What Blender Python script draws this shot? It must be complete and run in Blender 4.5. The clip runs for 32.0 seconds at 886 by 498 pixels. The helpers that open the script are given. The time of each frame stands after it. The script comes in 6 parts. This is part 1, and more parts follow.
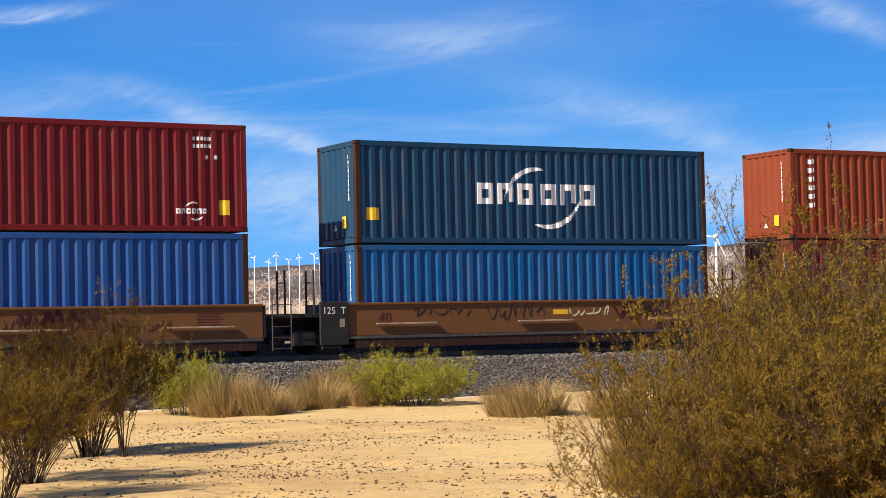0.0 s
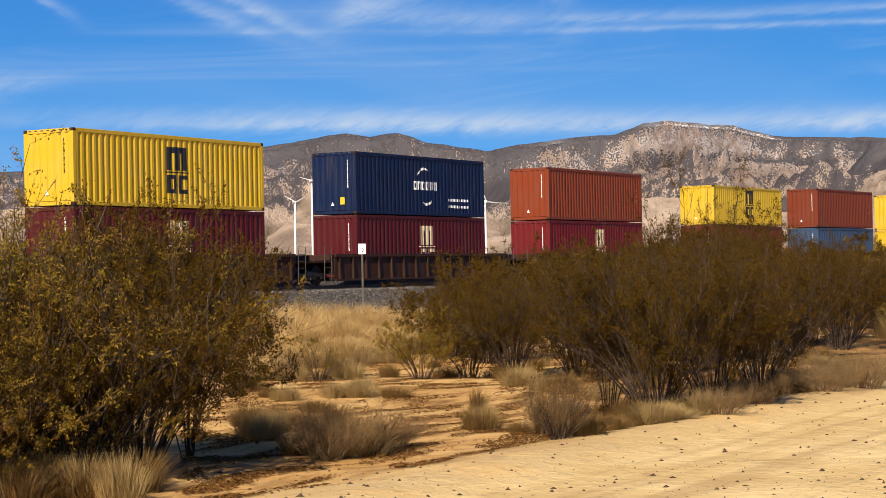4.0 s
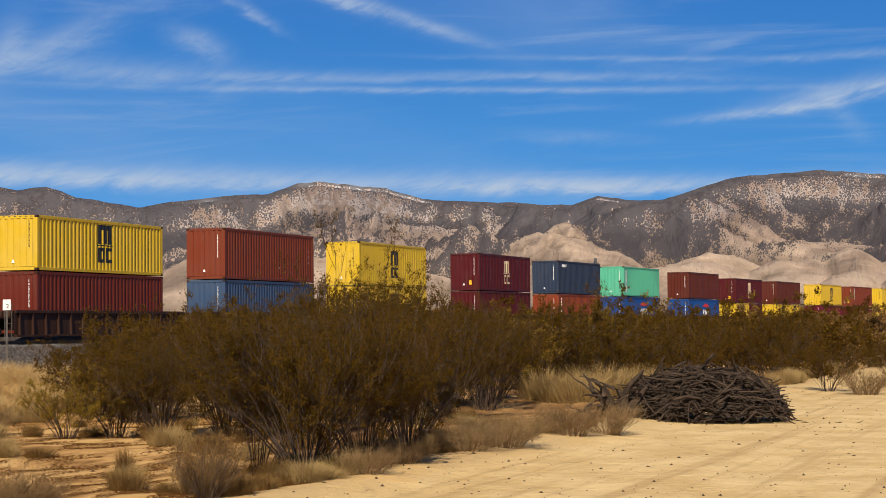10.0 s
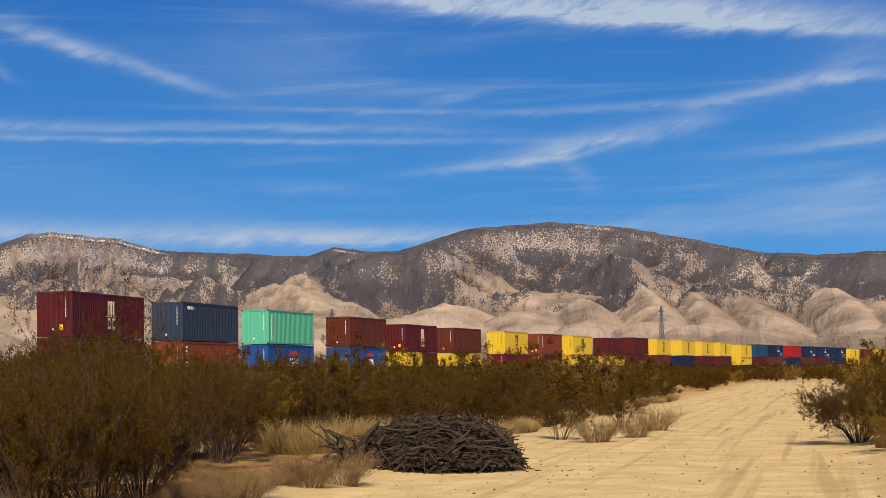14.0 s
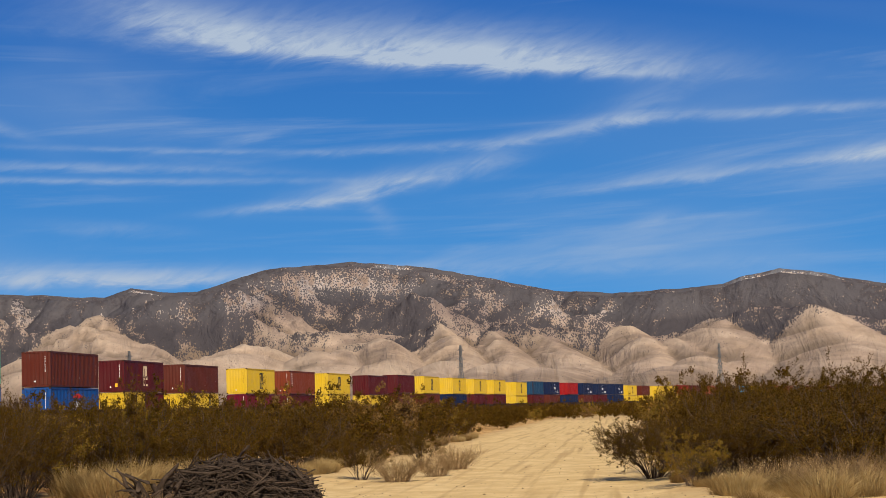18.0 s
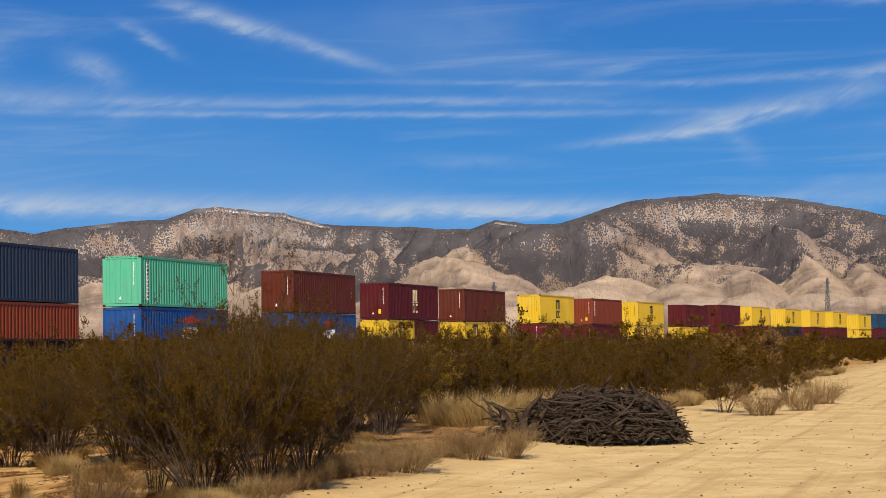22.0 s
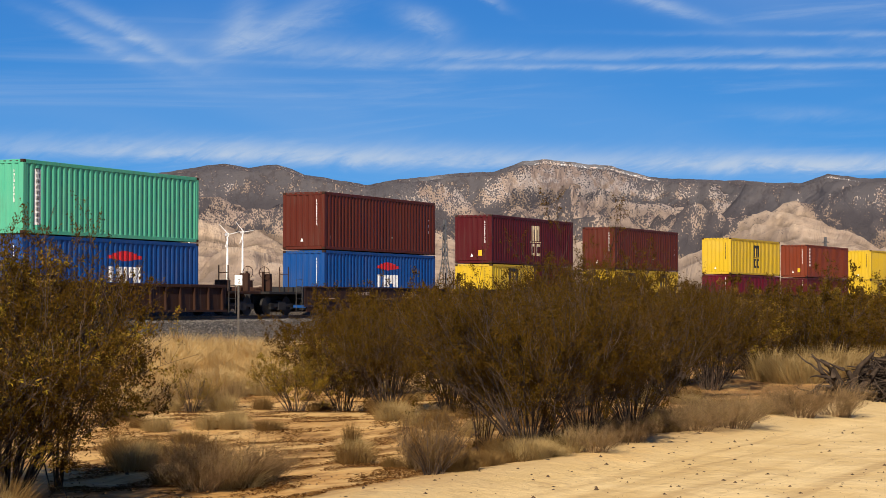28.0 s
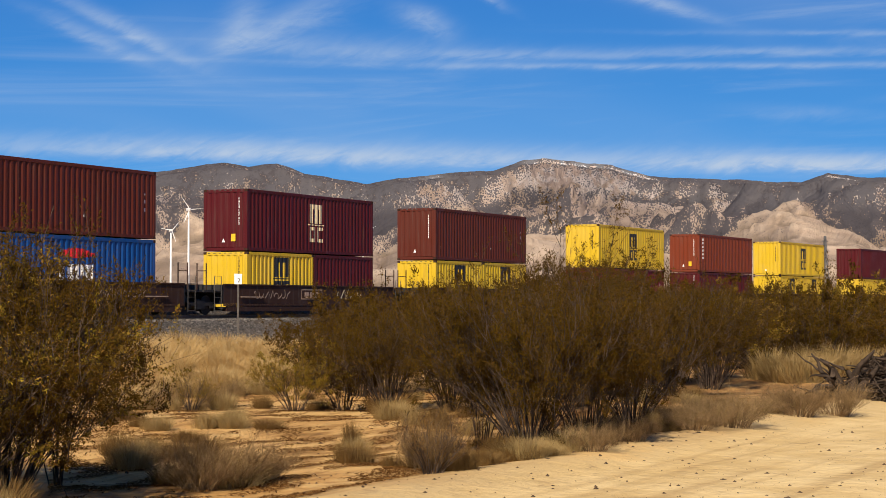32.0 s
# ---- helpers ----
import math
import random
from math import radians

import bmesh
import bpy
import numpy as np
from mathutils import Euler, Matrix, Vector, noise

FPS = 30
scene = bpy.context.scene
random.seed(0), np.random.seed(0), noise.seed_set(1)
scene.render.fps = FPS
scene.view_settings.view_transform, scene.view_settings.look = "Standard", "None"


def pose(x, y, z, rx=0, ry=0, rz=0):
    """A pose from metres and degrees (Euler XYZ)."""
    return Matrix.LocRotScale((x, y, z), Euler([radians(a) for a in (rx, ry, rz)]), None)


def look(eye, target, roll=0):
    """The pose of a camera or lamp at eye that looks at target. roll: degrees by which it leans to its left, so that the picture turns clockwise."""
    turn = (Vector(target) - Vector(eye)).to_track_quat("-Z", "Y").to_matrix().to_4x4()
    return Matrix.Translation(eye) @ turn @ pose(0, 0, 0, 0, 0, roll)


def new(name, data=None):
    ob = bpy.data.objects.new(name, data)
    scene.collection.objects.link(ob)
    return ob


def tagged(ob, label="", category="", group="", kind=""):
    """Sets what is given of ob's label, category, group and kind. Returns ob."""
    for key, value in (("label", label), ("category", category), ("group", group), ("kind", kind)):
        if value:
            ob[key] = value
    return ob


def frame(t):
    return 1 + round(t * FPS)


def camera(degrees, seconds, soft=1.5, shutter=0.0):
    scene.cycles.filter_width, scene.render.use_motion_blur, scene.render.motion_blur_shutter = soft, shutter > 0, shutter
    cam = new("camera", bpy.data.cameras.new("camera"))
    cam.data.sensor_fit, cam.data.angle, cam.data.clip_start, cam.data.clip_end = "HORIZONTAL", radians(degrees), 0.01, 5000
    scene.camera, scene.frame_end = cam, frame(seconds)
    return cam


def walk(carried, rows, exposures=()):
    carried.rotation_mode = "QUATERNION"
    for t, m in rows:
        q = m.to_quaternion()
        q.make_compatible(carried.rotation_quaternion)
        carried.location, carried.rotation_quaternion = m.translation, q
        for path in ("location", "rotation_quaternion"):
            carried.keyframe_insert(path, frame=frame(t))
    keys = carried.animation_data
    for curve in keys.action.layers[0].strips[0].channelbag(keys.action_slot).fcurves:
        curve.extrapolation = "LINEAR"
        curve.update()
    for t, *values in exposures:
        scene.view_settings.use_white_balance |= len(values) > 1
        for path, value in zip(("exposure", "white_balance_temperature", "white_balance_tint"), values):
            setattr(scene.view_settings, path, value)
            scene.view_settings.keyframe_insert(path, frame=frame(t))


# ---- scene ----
EYE = Vector((0.0, 0.0, 1.65))


def view(yaw, pitch, roll):
    """The camera's pose from a heading (clockwise from +y), a tilt and a lean in degrees."""
    a, p = radians(yaw), radians(pitch)
    way = Vector((math.sin(a) * math.cos(p), math.cos(a) * math.cos(p), math.sin(p)))
    return look(EYE, EYE + way * 10, roll)


cam = camera(26.65, 32.0, soft=0.8)
walk(cam, [
    (0.0, view(29.39, 2.60, -1.34)),
    (0.5, view(35.77, 2.10, -1.48)),
    (1.0, view(41.05, 1.60, -1.65)),
    (1.5, view(45.37, 1.24, -1.69)),
    (2.0, view(48.95, 1.00, -1.77)),
    (2.5, view(52.14, 0.87, -1.84)),
    (3.0, view(55.02, 0.76, -1.82)),
    (3.5, view(57.66, 0.66, -1.49)),
    (4.0, view(60.08, 0.71, -1.19)),
    (4.5, view(62.28, 0.90, -0.89)),
    (6.5, view(68.12, 1.85, -0.35)),
    (7.0, view(68.88, 1.98, -0.36)),
    (7.5, view(69.45, 2.08, -0.41)),
    (8.0, view(69.89, 2.17, -0.47)),
    (8.5, view(70.23, 2.26, -0.50)),
    (9.0, view(70.43, 2.32, -0.47)),
    (9.5, view(70.55, 2.33, -0.52)),
    (10.0, view(70.74, 2.37, -0.53)),
    (10.5, view(71.16, 2.45, -0.54)),
    (11.0, view(71.89, 2.58, -0.59)),
    (11.5, view(72.87, 2.75, -0.62)),
    (12.0, view(73.98, 2.95, -0.65)),
    (12.5, view(75.17, 3.17, -0.72)),
    (13.0, view(76.42, 3.42, -0.84)),
    (13.5, view(77.65, 3.62, -0.93)),
    (14.0, view(78.83, 3.83, -1.00)),
    (14.5, view(79.92, 4.04, -1.11)),
    (15.0, view(80.96, 4.22, -1.14)),
    (15.5, view(81.98, 4.40, -1.23)),
    (17.5, view(84.80, 4.88, -1.66)),
    (18.0, view(85.01, 4.91, -1.72)),
    (18.5, view(84.99, 4.92, -1.76)),
    (19.0, view(84.68, 4.85, -1.72)),
    (19.5, view(84.00, 4.79, -1.65)),
    (20.0, view(82.83, 4.62, -1.51)),
    (20.5, view(81.12, 4.35, -1.41)),
    (21.0, view(78.92, 3.98, -1.21)),
    (21.5, view(76.44, 3.54, -1.06)),
    (22.0, view(73.86, 3.08, -1.01)),
    (22.5, view(71.34, 2.61, -0.88)),
    (23.0, view(69.03, 2.17, -0.73)),
    (23.5, view(67.07, 1.76, -0.73)),
    (24.0, view(65.58, 1.50, -0.66)),
    (24.5, view(64.62, 1.40, -0.58)),
    (25.0, view(64.13, 1.43, -0.50)),
    (25.5, view(63.95, 1.59, -0.37)),
    (27.5, view(63.84, 1.72, 0.00)),
    (29.0, view(63.84, 1.72, 0.00)),
    (30.5, view(63.84, 1.72, 0.00)),
    (32.0, view(63.85, 1.69, 0.03)),
], exposures=[(0.0, 0.62), (2.0, 0.52), (4.0, 0.42), (9.0, 0.2), (14.0, 0.12), (19.0, 0.08), (23.0, 0.18), (27.5, 0.28), (32.0, 0.28)])

# ---- light ----
SUN_TURN, SUN_UP = 257.0, 36.0      # where the sun stands: degrees clockwise from +y, and above the horizon
world = bpy.data.worlds.new("sky")
scene.world = world
world.use_nodes = True


class Nodes:
    """Short hand for node trees."""

    def __init__(self, tree):
        self.tree = tree
        tree.nodes.clear()

    def add(self, kind, **values):
        node = self.tree.nodes.new(kind)
        for key, value in values.items():
            if key in node.inputs.keys():
                self.put(node.inputs[key], value)
            else:
                setattr(node, key, value)
        return node

    def put(self, socket, value):
        if isinstance(value, bpy.types.NodeSocket):
            self.tree.links.new(value, socket)
        else:
            socket.default_value = value

    def math(self, op, a, b=0.0, c=0.0, clamp=False):
        node = self.tree.nodes.new("ShaderNodeMath")
        node.operation, node.use_clamp = op, clamp
        for socket, value in zip(node.inputs, (a, b, c)):
            self.put(socket, value)
        return node.outputs[0]

    def mix(self, fac, a, b, blend="MIX"):
        node = self.tree.nodes.new("ShaderNodeMix")
        node.data_type, node.blend_type = "RGBA", blend
        self.put(node.inputs[0], fac)
        self.put(node.inputs[6], a)
        self.put(node.inputs[7], b)
        return node.outputs[2]

    def ramp(self, fac, lo, hi, a=0.0, b=1.0, smooth=True):
        node = self.tree.nodes.new("ShaderNodeMapRange")
        node.interpolation_type = "SMOOTHSTEP" if smooth else "LINEAR"
        for socket, value in zip(node.inputs[:5], (fac, lo, hi, a, b)):
            self.put(socket, value)
        return node.outputs[0]

    def noise(self, vector, scale, detail=4.0, rough=0.55, distort=0.0):
        node = self.add("ShaderNodeTexNoise", Scale=scale, Detail=detail, Roughness=rough, Distortion=distort)
        self.put(node.inputs["Vector"], vector)
        return node.outputs[0]


def make_sky():
    n = Nodes(world.node_tree)
    out = n.add("ShaderNodeOutputWorld")
    back = n.add("ShaderNodeBackground", Strength=0.048)
    n.tree.links.new(back.outputs[0], out.inputs[0])
    sky = n.add("ShaderNodeTexSky", sky_type="NISHITA", sun_disc=False, sun_elevation=radians(SUN_UP),
                sun_rotation=radians(SUN_TURN), air_density=1.0, dust_density=0.3, ozone_density=2.5, altitude=900.0)
    coord = n.add("ShaderNodeTexCoord").outputs["Generated"]
    split = n.add("ShaderNodeSeparateXYZ", Vector=coord)
    x, y, z = split.outputs
    az = n.math("MULTIPLY", n.math("ARCTAN2", x, y), 57.296)
    el = n.math("MULTIPLY", n.math("ARCSINE", z), 57.296)

    def flat(sx, sy, turn=0.0):
        c, s = math.cos(radians(turn)), math.sin(radians(turn))
        u = n.math("ADD", n.math("MULTIPLY", az, c * sx), n.math("MULTIPLY", el, s * sx))
        v = n.math("ADD", n.math("MULTIPLY", az, -s * sy), n.math("MULTIPLY", el, c * sy))
        return n.add("ShaderNodeCombineXYZ", X=u, Y=v).outputs[0]
    # thin high cloud all over the sky: long wisps, a combed fine grain and a broad veil
    wisps = n.ramp(n.noise(flat(0.06, 0.62, 3), 1.0, 7.0, 0.6, 0.9), 0.50, 0.80, 0.0, 0.30)
    lines = n.math("MULTIPLY", n.ramp(n.noise(flat(0.045, 1.7, -1), 1.0, 4.0, 0.5, 0.35), 0.55, 0.78, 0.0, 0.20), n.ramp(n.noise(flat(0.10, 0.22), 1.0, 2.0), 0.4, 0.65))
    veil = n.ramp(n.noise(flat(0.05, 0.17, -8), 1.0, 3.0, 0.5, 0.5), 0.42, 0.75, 0.0, 0.17)
    cover = n.math("ADD", n.math("ADD", wisps, lines), veil)
    grain = n.noise(flat(0.42, 1.5, 8), 1.0, 8.0, 0.62, 1.0)
    comb = n.noise(flat(0.75, 3.2, 24), 1.0, 6.0, 0.6, 0.6)
    # named streaks of cirrus: heading, height, half length, half breadth, slant, strength, breadth below as a share of that above
    for a0, e0, la, le, slant, power, under in (
            (83.2, 10.85, 6.4, 0.95, -5.2, 1.25, 0.28), (88.5, 10.35, 4.2, 0.60, -5.0, 0.85, 0.25), (77.6, 11.7, 2.6, 0.7, -14.0, 0.7, 0.6),
            (84.5, 8.05, 3.2, 0.13, 1.6, 0.40, 1.0), (89.3, 8.42, 2.9, 0.22, 7.5, 0.55, 0.6), (95.2, 8.68, 5.0, 0.17, 0.0, 0.5, 0.8), (91.0, 8.95, 1.6, 0.5, 20.0, 0.3, 0.6),
            (83.2, 6.92, 2.6, 0.34, 9.0, 0.75, 0.8), (80.6, 6.42, 2.4, 0.13, 5.0, 0.5, 1.0), (83.0, 6.1, 0.7, 0.3, -45.0, 0.25, 1.0), (86.2, 7.5, 1.5, 0.35, 14.0, 0.3, 1.0),
            (94.2, 6.95, 5.2, 0.20, 4.2, 0.50, 0.7), (98.4, 7.35, 2.4, 0.34, 6.0, 0.6, 0.6), (91.6, 5.6, 0.9, 0.22, 8.0, 0.25, 1.0), (75.0, 5.75, 2.0, 0.2, -4.0, 0.22, 1.0),
            (79.2, 8.42, 0.8, 0.16, 10.0, 0.35, 1.0), (76.8, 8.08, 5.6, 0.09, -1.5, 0.32, 0.8), (75.6, 7.56, 4.6, 0.12, -2.2, 0.28, 1.0),
            (67.6, 9.98, 2.4, 0.30, -17.0, 0.75, 0.7), (70.6, 9.10, 1.6, 0.16, -17.0, 0.45, 1.0), (64.9, 9.54, 0.9, 0.20, -30.0, 0.5, 0.6), (63.3, 8.65, 0.8, 0.36, -22.0, 0.62, 1.0),
            (71.4, 7.22, 10.5, 0.10, -0.6, 0.46, 1.0), (68.6, 7.62, 6.5, 0.16, -0.4, 0.34, 0.8), (59.0, 8.55, 2.0, 0.50, 26.0, 0.42, 0.9), (57.6, 8.6, 1.0, 0.5, 62.0, 0.35, 1.0),
            (54.2, 8.22, 2.2, 0.28, -25.0, 0.50, 0.6), (61.2, 7.75, 5.0, 0.42, -3.0, 0.34, 0.8), (64.0, 4.45, 15.0, 0.42, -1.2, 0.62, 0.55), (75.5, 4.2, 5.0, 0.32, -1.0, 0.55, 0.6), (86.0, 4.25, 9.0, 0.3, 0.0, 0.3, 0.8),
            (17.0, 9.75, 1.7, 0.22, 8.8, 0.75, 0.8), (22.2, 6.75, 3.4, 0.42, -16.0, 0.38, 0.6), (25.0, 5.95, 1.4, 0.25, -14.0, 0.45, 0.8), (29.6, 9.0, 2.6, 0.45, 3.0, 0.36, 1.0), (41.8, 9.15, 1.7, 0.42, -25.0, 0.5, 0.9),
            (30.9, 4.3, 11.0, 1.1, -1.4, 0.80, 1.4), (34.5, 6.9, 3.2, 0.6, -13.0, 0.30, 0.8), (17.5, 7.2, 3.0, 0.6, 4.0, 0.3, 1.0),
            (48.3, 8.27, 0.9, 0.2, -31.0, 0.4, 0.7), (53.4, 7.9, 1.9, 0.30, -23.0, 0.42, 0.8), (42.6, 5.25, 3.6, 0.40, 5.6, 0.5, 0.7), (56.7, 4.62, 6.0, 0.35, -1.1, 0.4, 0.8), (37.4, 5.8, 1.9, 0.4, -17.7, 0.35, 0.8), (46.2, 5.8, 2.8, 0.32, 6.0, 0.38, 0.8)):
        c, s = math.cos(radians(slant)), math.sin(radians(slant))
        da, de = n.math("SUBTRACT", az, a0), n.math("SUBTRACT", el, e0)
        u = n.math("ADD", n.math("MULTIPLY", da, c / la), n.math("MULTIPLY", de, s / la))
        v = n.math("ADD", n.math("MULTIPLY", da, -s / le), n.math("MULTIPLY", de, c / le))
        v = n.math("ADD", v, n.math("MULTIPLY", n.math("SUBTRACT", grain, 0.5), 0.55 if under < 0.3 else (1.5 if le > 0.25 else 2.4)))
        v = n.math("MAXIMUM", v, n.math("MULTIPLY", v, -1.0 / under))
        d = n.math("ADD", n.math("MULTIPLY", u, u), n.math("MULTIPLY", v, v))
        body = n.math("EXPONENT", n.math("MULTIPLY", d, -1.0))
        body = n.math("MULTIPLY", body, n.ramp(n.math("ADD", n.math("MULTIPLY", grain, 0.6), n.math("MULTIPLY", comb, 0.4)), 0.30, 0.66, 0.30 * power, power))
        cover = n.math("ADD", cover, body)
    # cloud thins towards the ground and fades into an even veil behind the viewer
    cover = n.math("MULTIPLY", cover, n.ramp(el, 0.5, 4.0), clamp=True)
    height = n.mix(n.ramp(el, 2.5, 13.0, smooth=False), (1.05, 6.0, 14.2, 1), (0.20, 2.4, 9.4, 1))
    height = n.mix(n.ramp(el, 13.0, 50.0, smooth=False), height, (0.06, 0.5, 2.2, 1))
    deep = n.mix(0.9, sky.outputs[0], height)
    tone = n.mix(cover, deep, (8.5, 10.3, 12.9, 1))
    n.tree.links.new(tone, back.inputs[0])


make_sky()
sun_data = bpy.data.lights.new("sun", "SUN")
sun_data.energy, sun_data.angle, sun_data.color = 5.4, radians(0.55), (1.0, 0.87, 0.69)
sun = new("sun", sun_data)
a, e = radians(SUN_TURN), radians(SUN_UP)
sun.matrix_world = look((0, 0, 50), Vector((0, 0, 50)) - Vector((math.sin(a) * math.cos(e), math.cos(a) * math.cos(e), math.sin(e))))


# ---- materials ----
def material(name, rough=0.6, metal=0.0, spec=0.5):
    m = bpy.data.materials.new(name)
    m.use_nodes = True
    n = Nodes(m.node_tree)
    bsdf = n.add("ShaderNodeBsdfPrincipled", Roughness=rough, Metallic=metal)
    bsdf.inputs["Specular IOR Level"].default_value = spec
    n.tree.links.new(bsdf.outputs[0], n.add("ShaderNodeOutputMaterial").inputs[0])
    return m, n, bsdf


def relief(n, bsdf, height, strength, distance):
    bump = n.add("ShaderNodeBump", Strength=strength, Distance=distance, Height=height)
    n.tree.links.new(bump.outputs[0], bsdf.inputs["Normal"])


def dim(rgb, k):
    return (rgb[0] * k, rgb[1] * k, rgb[2] * k, 1)


def paint(name, rgb, rough=0.5, rust=0.5, dirt=0.5):
    """Weathered sheet-metal paint: faded in patches, streaked downwards, flecked with rust."""
    m, n, bsdf = material(name, rough, spec=0.22)
    here = n.add("ShaderNodeTexCoord").outputs["Object"]
    odd = n.add("ShaderNodeObjectInfo").outputs["Random"]
    shifted = n.add("ShaderNodeVectorMath", operation="ADD")
    n.put(shifted.inputs[0], here)
    n.put(shifted.inputs[1], n.add("ShaderNodeCombineXYZ", X=n.math("MULTIPLY", odd, 40.0), Y=n.math("MULTIPLY", odd, 17.0)).outputs[0])
    p = shifted.outputs[0]
    broad = n.noise(p, 0.7, 3.0)
    tall = n.add("ShaderNodeMapping", Vector=p)
    tall.inputs["Scale"].default_value = (7.0, 7.0, 0.45)
    streak = n.noise(tall.outputs[0], 1.0, 4.0, 0.6)
    fleck = n.noise(p, 9.0, 5.0, 0.65)
    faded = n.mix(n.ramp(broad, 0.35, 0.7, 0.0, 0.3), dim(rgb, 1.0), dim([0.75 * v + 0.25 * sum(rgb) / 3 for v in rgb], 1.12))
    dirty = n.mix(n.ramp(streak, 0.52, 0.75, 0.0, dirt * 0.7), faded, dim((0.09, 0.07, 0.055), 1))
    rusty = n.mix(n.ramp(fleck, 0.66, 0.74, 0.0, rust), dirty, (0.13, 0.05, 0.022, 1))
    n.tree.links.new(rusty, bsdf.inputs["Base Color"])
    n.tree.links.new(n.ramp(broad, 0.3, 0.7, rough - 0.08, rough + 0.15), bsdf.inputs["Roughness"])
    relief(n, bsdf, fleck, 0.15, 0.01)
    return m


def plain(name, rgb, rough=0.6, metal=0.0, vary=0.25, scale=6.0):
    m, n, bsdf = material(name, rough, metal, 0.1 if rough > 0.8 else 0.4)
    here = n.add("ShaderNodeTexCoord").outputs["Object"]
    big, fine = n.noise(here, scale, 4.0), n.noise(here, scale * 9, 3.0)
    tone = n.mix(n.ramp(n.math("ADD", n.math("MULTIPLY", big, 0.65), n.math("MULTIPLY", fine, 0.35)), 0.35, 0.65), dim(rgb, 1 - vary), dim(rgb, 1 + vary))
    n.tree.links.new(tone, bsdf.inputs["Base Color"])
    relief(n, bsdf, fine, 0.2, 0.01)
    return m


def leafy(name, low, high, dry, dry_part=0.25, rough=0.55):
    """Small leaves: every leaf takes a tone of its own between three colours."""
    m, n, bsdf = material(name, max(rough, 0.7), spec=0.06)
    rnd = n.add("ShaderNodeNewGeometry").outputs["Random Per Island"]
    odd = n.add("ShaderNodeObjectInfo").outputs["Random"]
    tone = n.mix(rnd, dim(low, 1), dim(high, 1))
    tone = n.mix(n.ramp(n.math("FRACT", n.math("MULTIPLY", rnd, 7.31)), 1 - dry_part, 1 - dry_part * 0.6), tone, dim(dry, 1))
    tone = n.mix(n.math("MULTIPLY", odd, 0.35), tone, dim(dry, 0.8))
    here = n.add("ShaderNodeTexCoord").outputs["Object"]
    tone = n.mix(n.ramp(n.noise(here, 2.6, 3.0), 0.44, 0.62, 0.0, 0.65), tone, dim([0.55 * a + 0.3 * b for a, b in zip(dry, low)], 1))
    n.tree.links.new(tone, bsdf.inputs["Base Color"])
    thin = n.add("ShaderNodeBsdfTranslucent", Color=tone)
    both = n.add("ShaderNodeMixShader", Fac=0.25)
    n.tree.links.new(bsdf.outputs[0], both.inputs[1])
    n.tree.links.new(thin.outputs[0], both.inputs[2])
    out = [k for k in n.tree.nodes if k.bl_idname == "ShaderNodeOutputMaterial"][0]
    n.tree.links.new(both.outputs[0], out.inputs[0])
    return m


PAINT = {
    "crimson": paint("crimson_paint", (0.131, 0.007, 0.009)), "maroon": paint("maroon_paint", (0.070, 0.005, 0.007)),
    "brick": paint("brick_red_paint", (0.112, 0.016, 0.007)), "brown": paint("red_brown_paint", (0.086, 0.015, 0.007)),
    "orange": paint("orange_red_paint", (0.200, 0.036, 0.010)), "yellow": paint("yellow_paint", (0.56, 0.37, 0.016), rust=0.35, dirt=0.35),
    "royal": paint("royal_blue_paint", (0.010, 0.065, 0.246)), "bright": paint("bright_blue_paint", (0.003, 0.078, 0.241)),
    "teal": paint("teal_blue_paint", (0.006, 0.043, 0.100)), "navy": paint("navy_paint", (0.003, 0.011, 0.046), rust=0.2),
    "slate": paint("slate_blue_paint", (0.022, 0.035, 0.065)), "grey_blue": paint("grey_blue_paint", (0.036, 0.068, 0.133)),
    "blue": paint("mid_blue_paint", (0.004, 0.057, 0.230)), "mint": paint("mint_green_paint", (0.076, 0.391, 0.246), rust=0.35),
    "rust": paint("rust_orange_paint", (0.160, 0.030, 0.010)), "magenta": paint("magenta_red_paint", (0.110, 0.003, 0.014)),
    "red": paint("red_paint", (0.263, 0.004, 0.005)), "sky": paint("light_blue_paint", (0.024, 0.217, 0.378)),
    "cream": paint("cream_paint", (0.461, 0.365, 0.139)), "grey": paint("dark_grey_paint", (0.035, 0.043, 0.051)),
}
WHITE = plain("white_marking", (0.78, 0.78, 0.76), 0.5, vary=0.08)
CREAM = plain("cream_marking", (0.62, 0.50, 0.30), 0.5, vary=0.12)
BLACK = plain("black_marking", (0.012, 0.012, 0.014), 0.5)
YELLOW = plain("yellow_sticker", (0.75, 0.45, 0.02), 0.45, vary=0.1)
RED = plain("red_marking", (0.5, 0.015, 0.02), 0.5, vary=0.1)
CAR_BROWN = paint("car_brown_paint", (0.036, 0.0145, 0.008), 0.65, 0.5, 0.8)
CAR_TAN = paint("car_ochre_paint", (0.15, 0.062, 0.018), 0.6, 0.7, 0.9)
CAR_BLACK = plain("sooty_steel", (0.02, 0.018, 0.017), 0.65, 0.2)
STEEL = plain("worn_steel", (0.10, 0.09, 0.08), 0.5, 0.6)
RAIL = plain("rail_steel", (0.16, 0.10, 0.07), 0.5, 0.6)
RAILTOP = plain("polished_rail_head", (0.42, 0.40, 0.38), 0.25, 0.95, vary=0.1)
PEBBLE = plain("brown_pebble", (0.075, 0.05, 0.032), 0.9, vary=0.4)
PALE_BAR = plain("pale_worn_bar", (0.34, 0.24, 0.17), 0.55, vary=0.3)
SCRAWL = plain("dark_red_scrawl", (0.055, 0.010, 0.008), 0.6, vary=0.4)
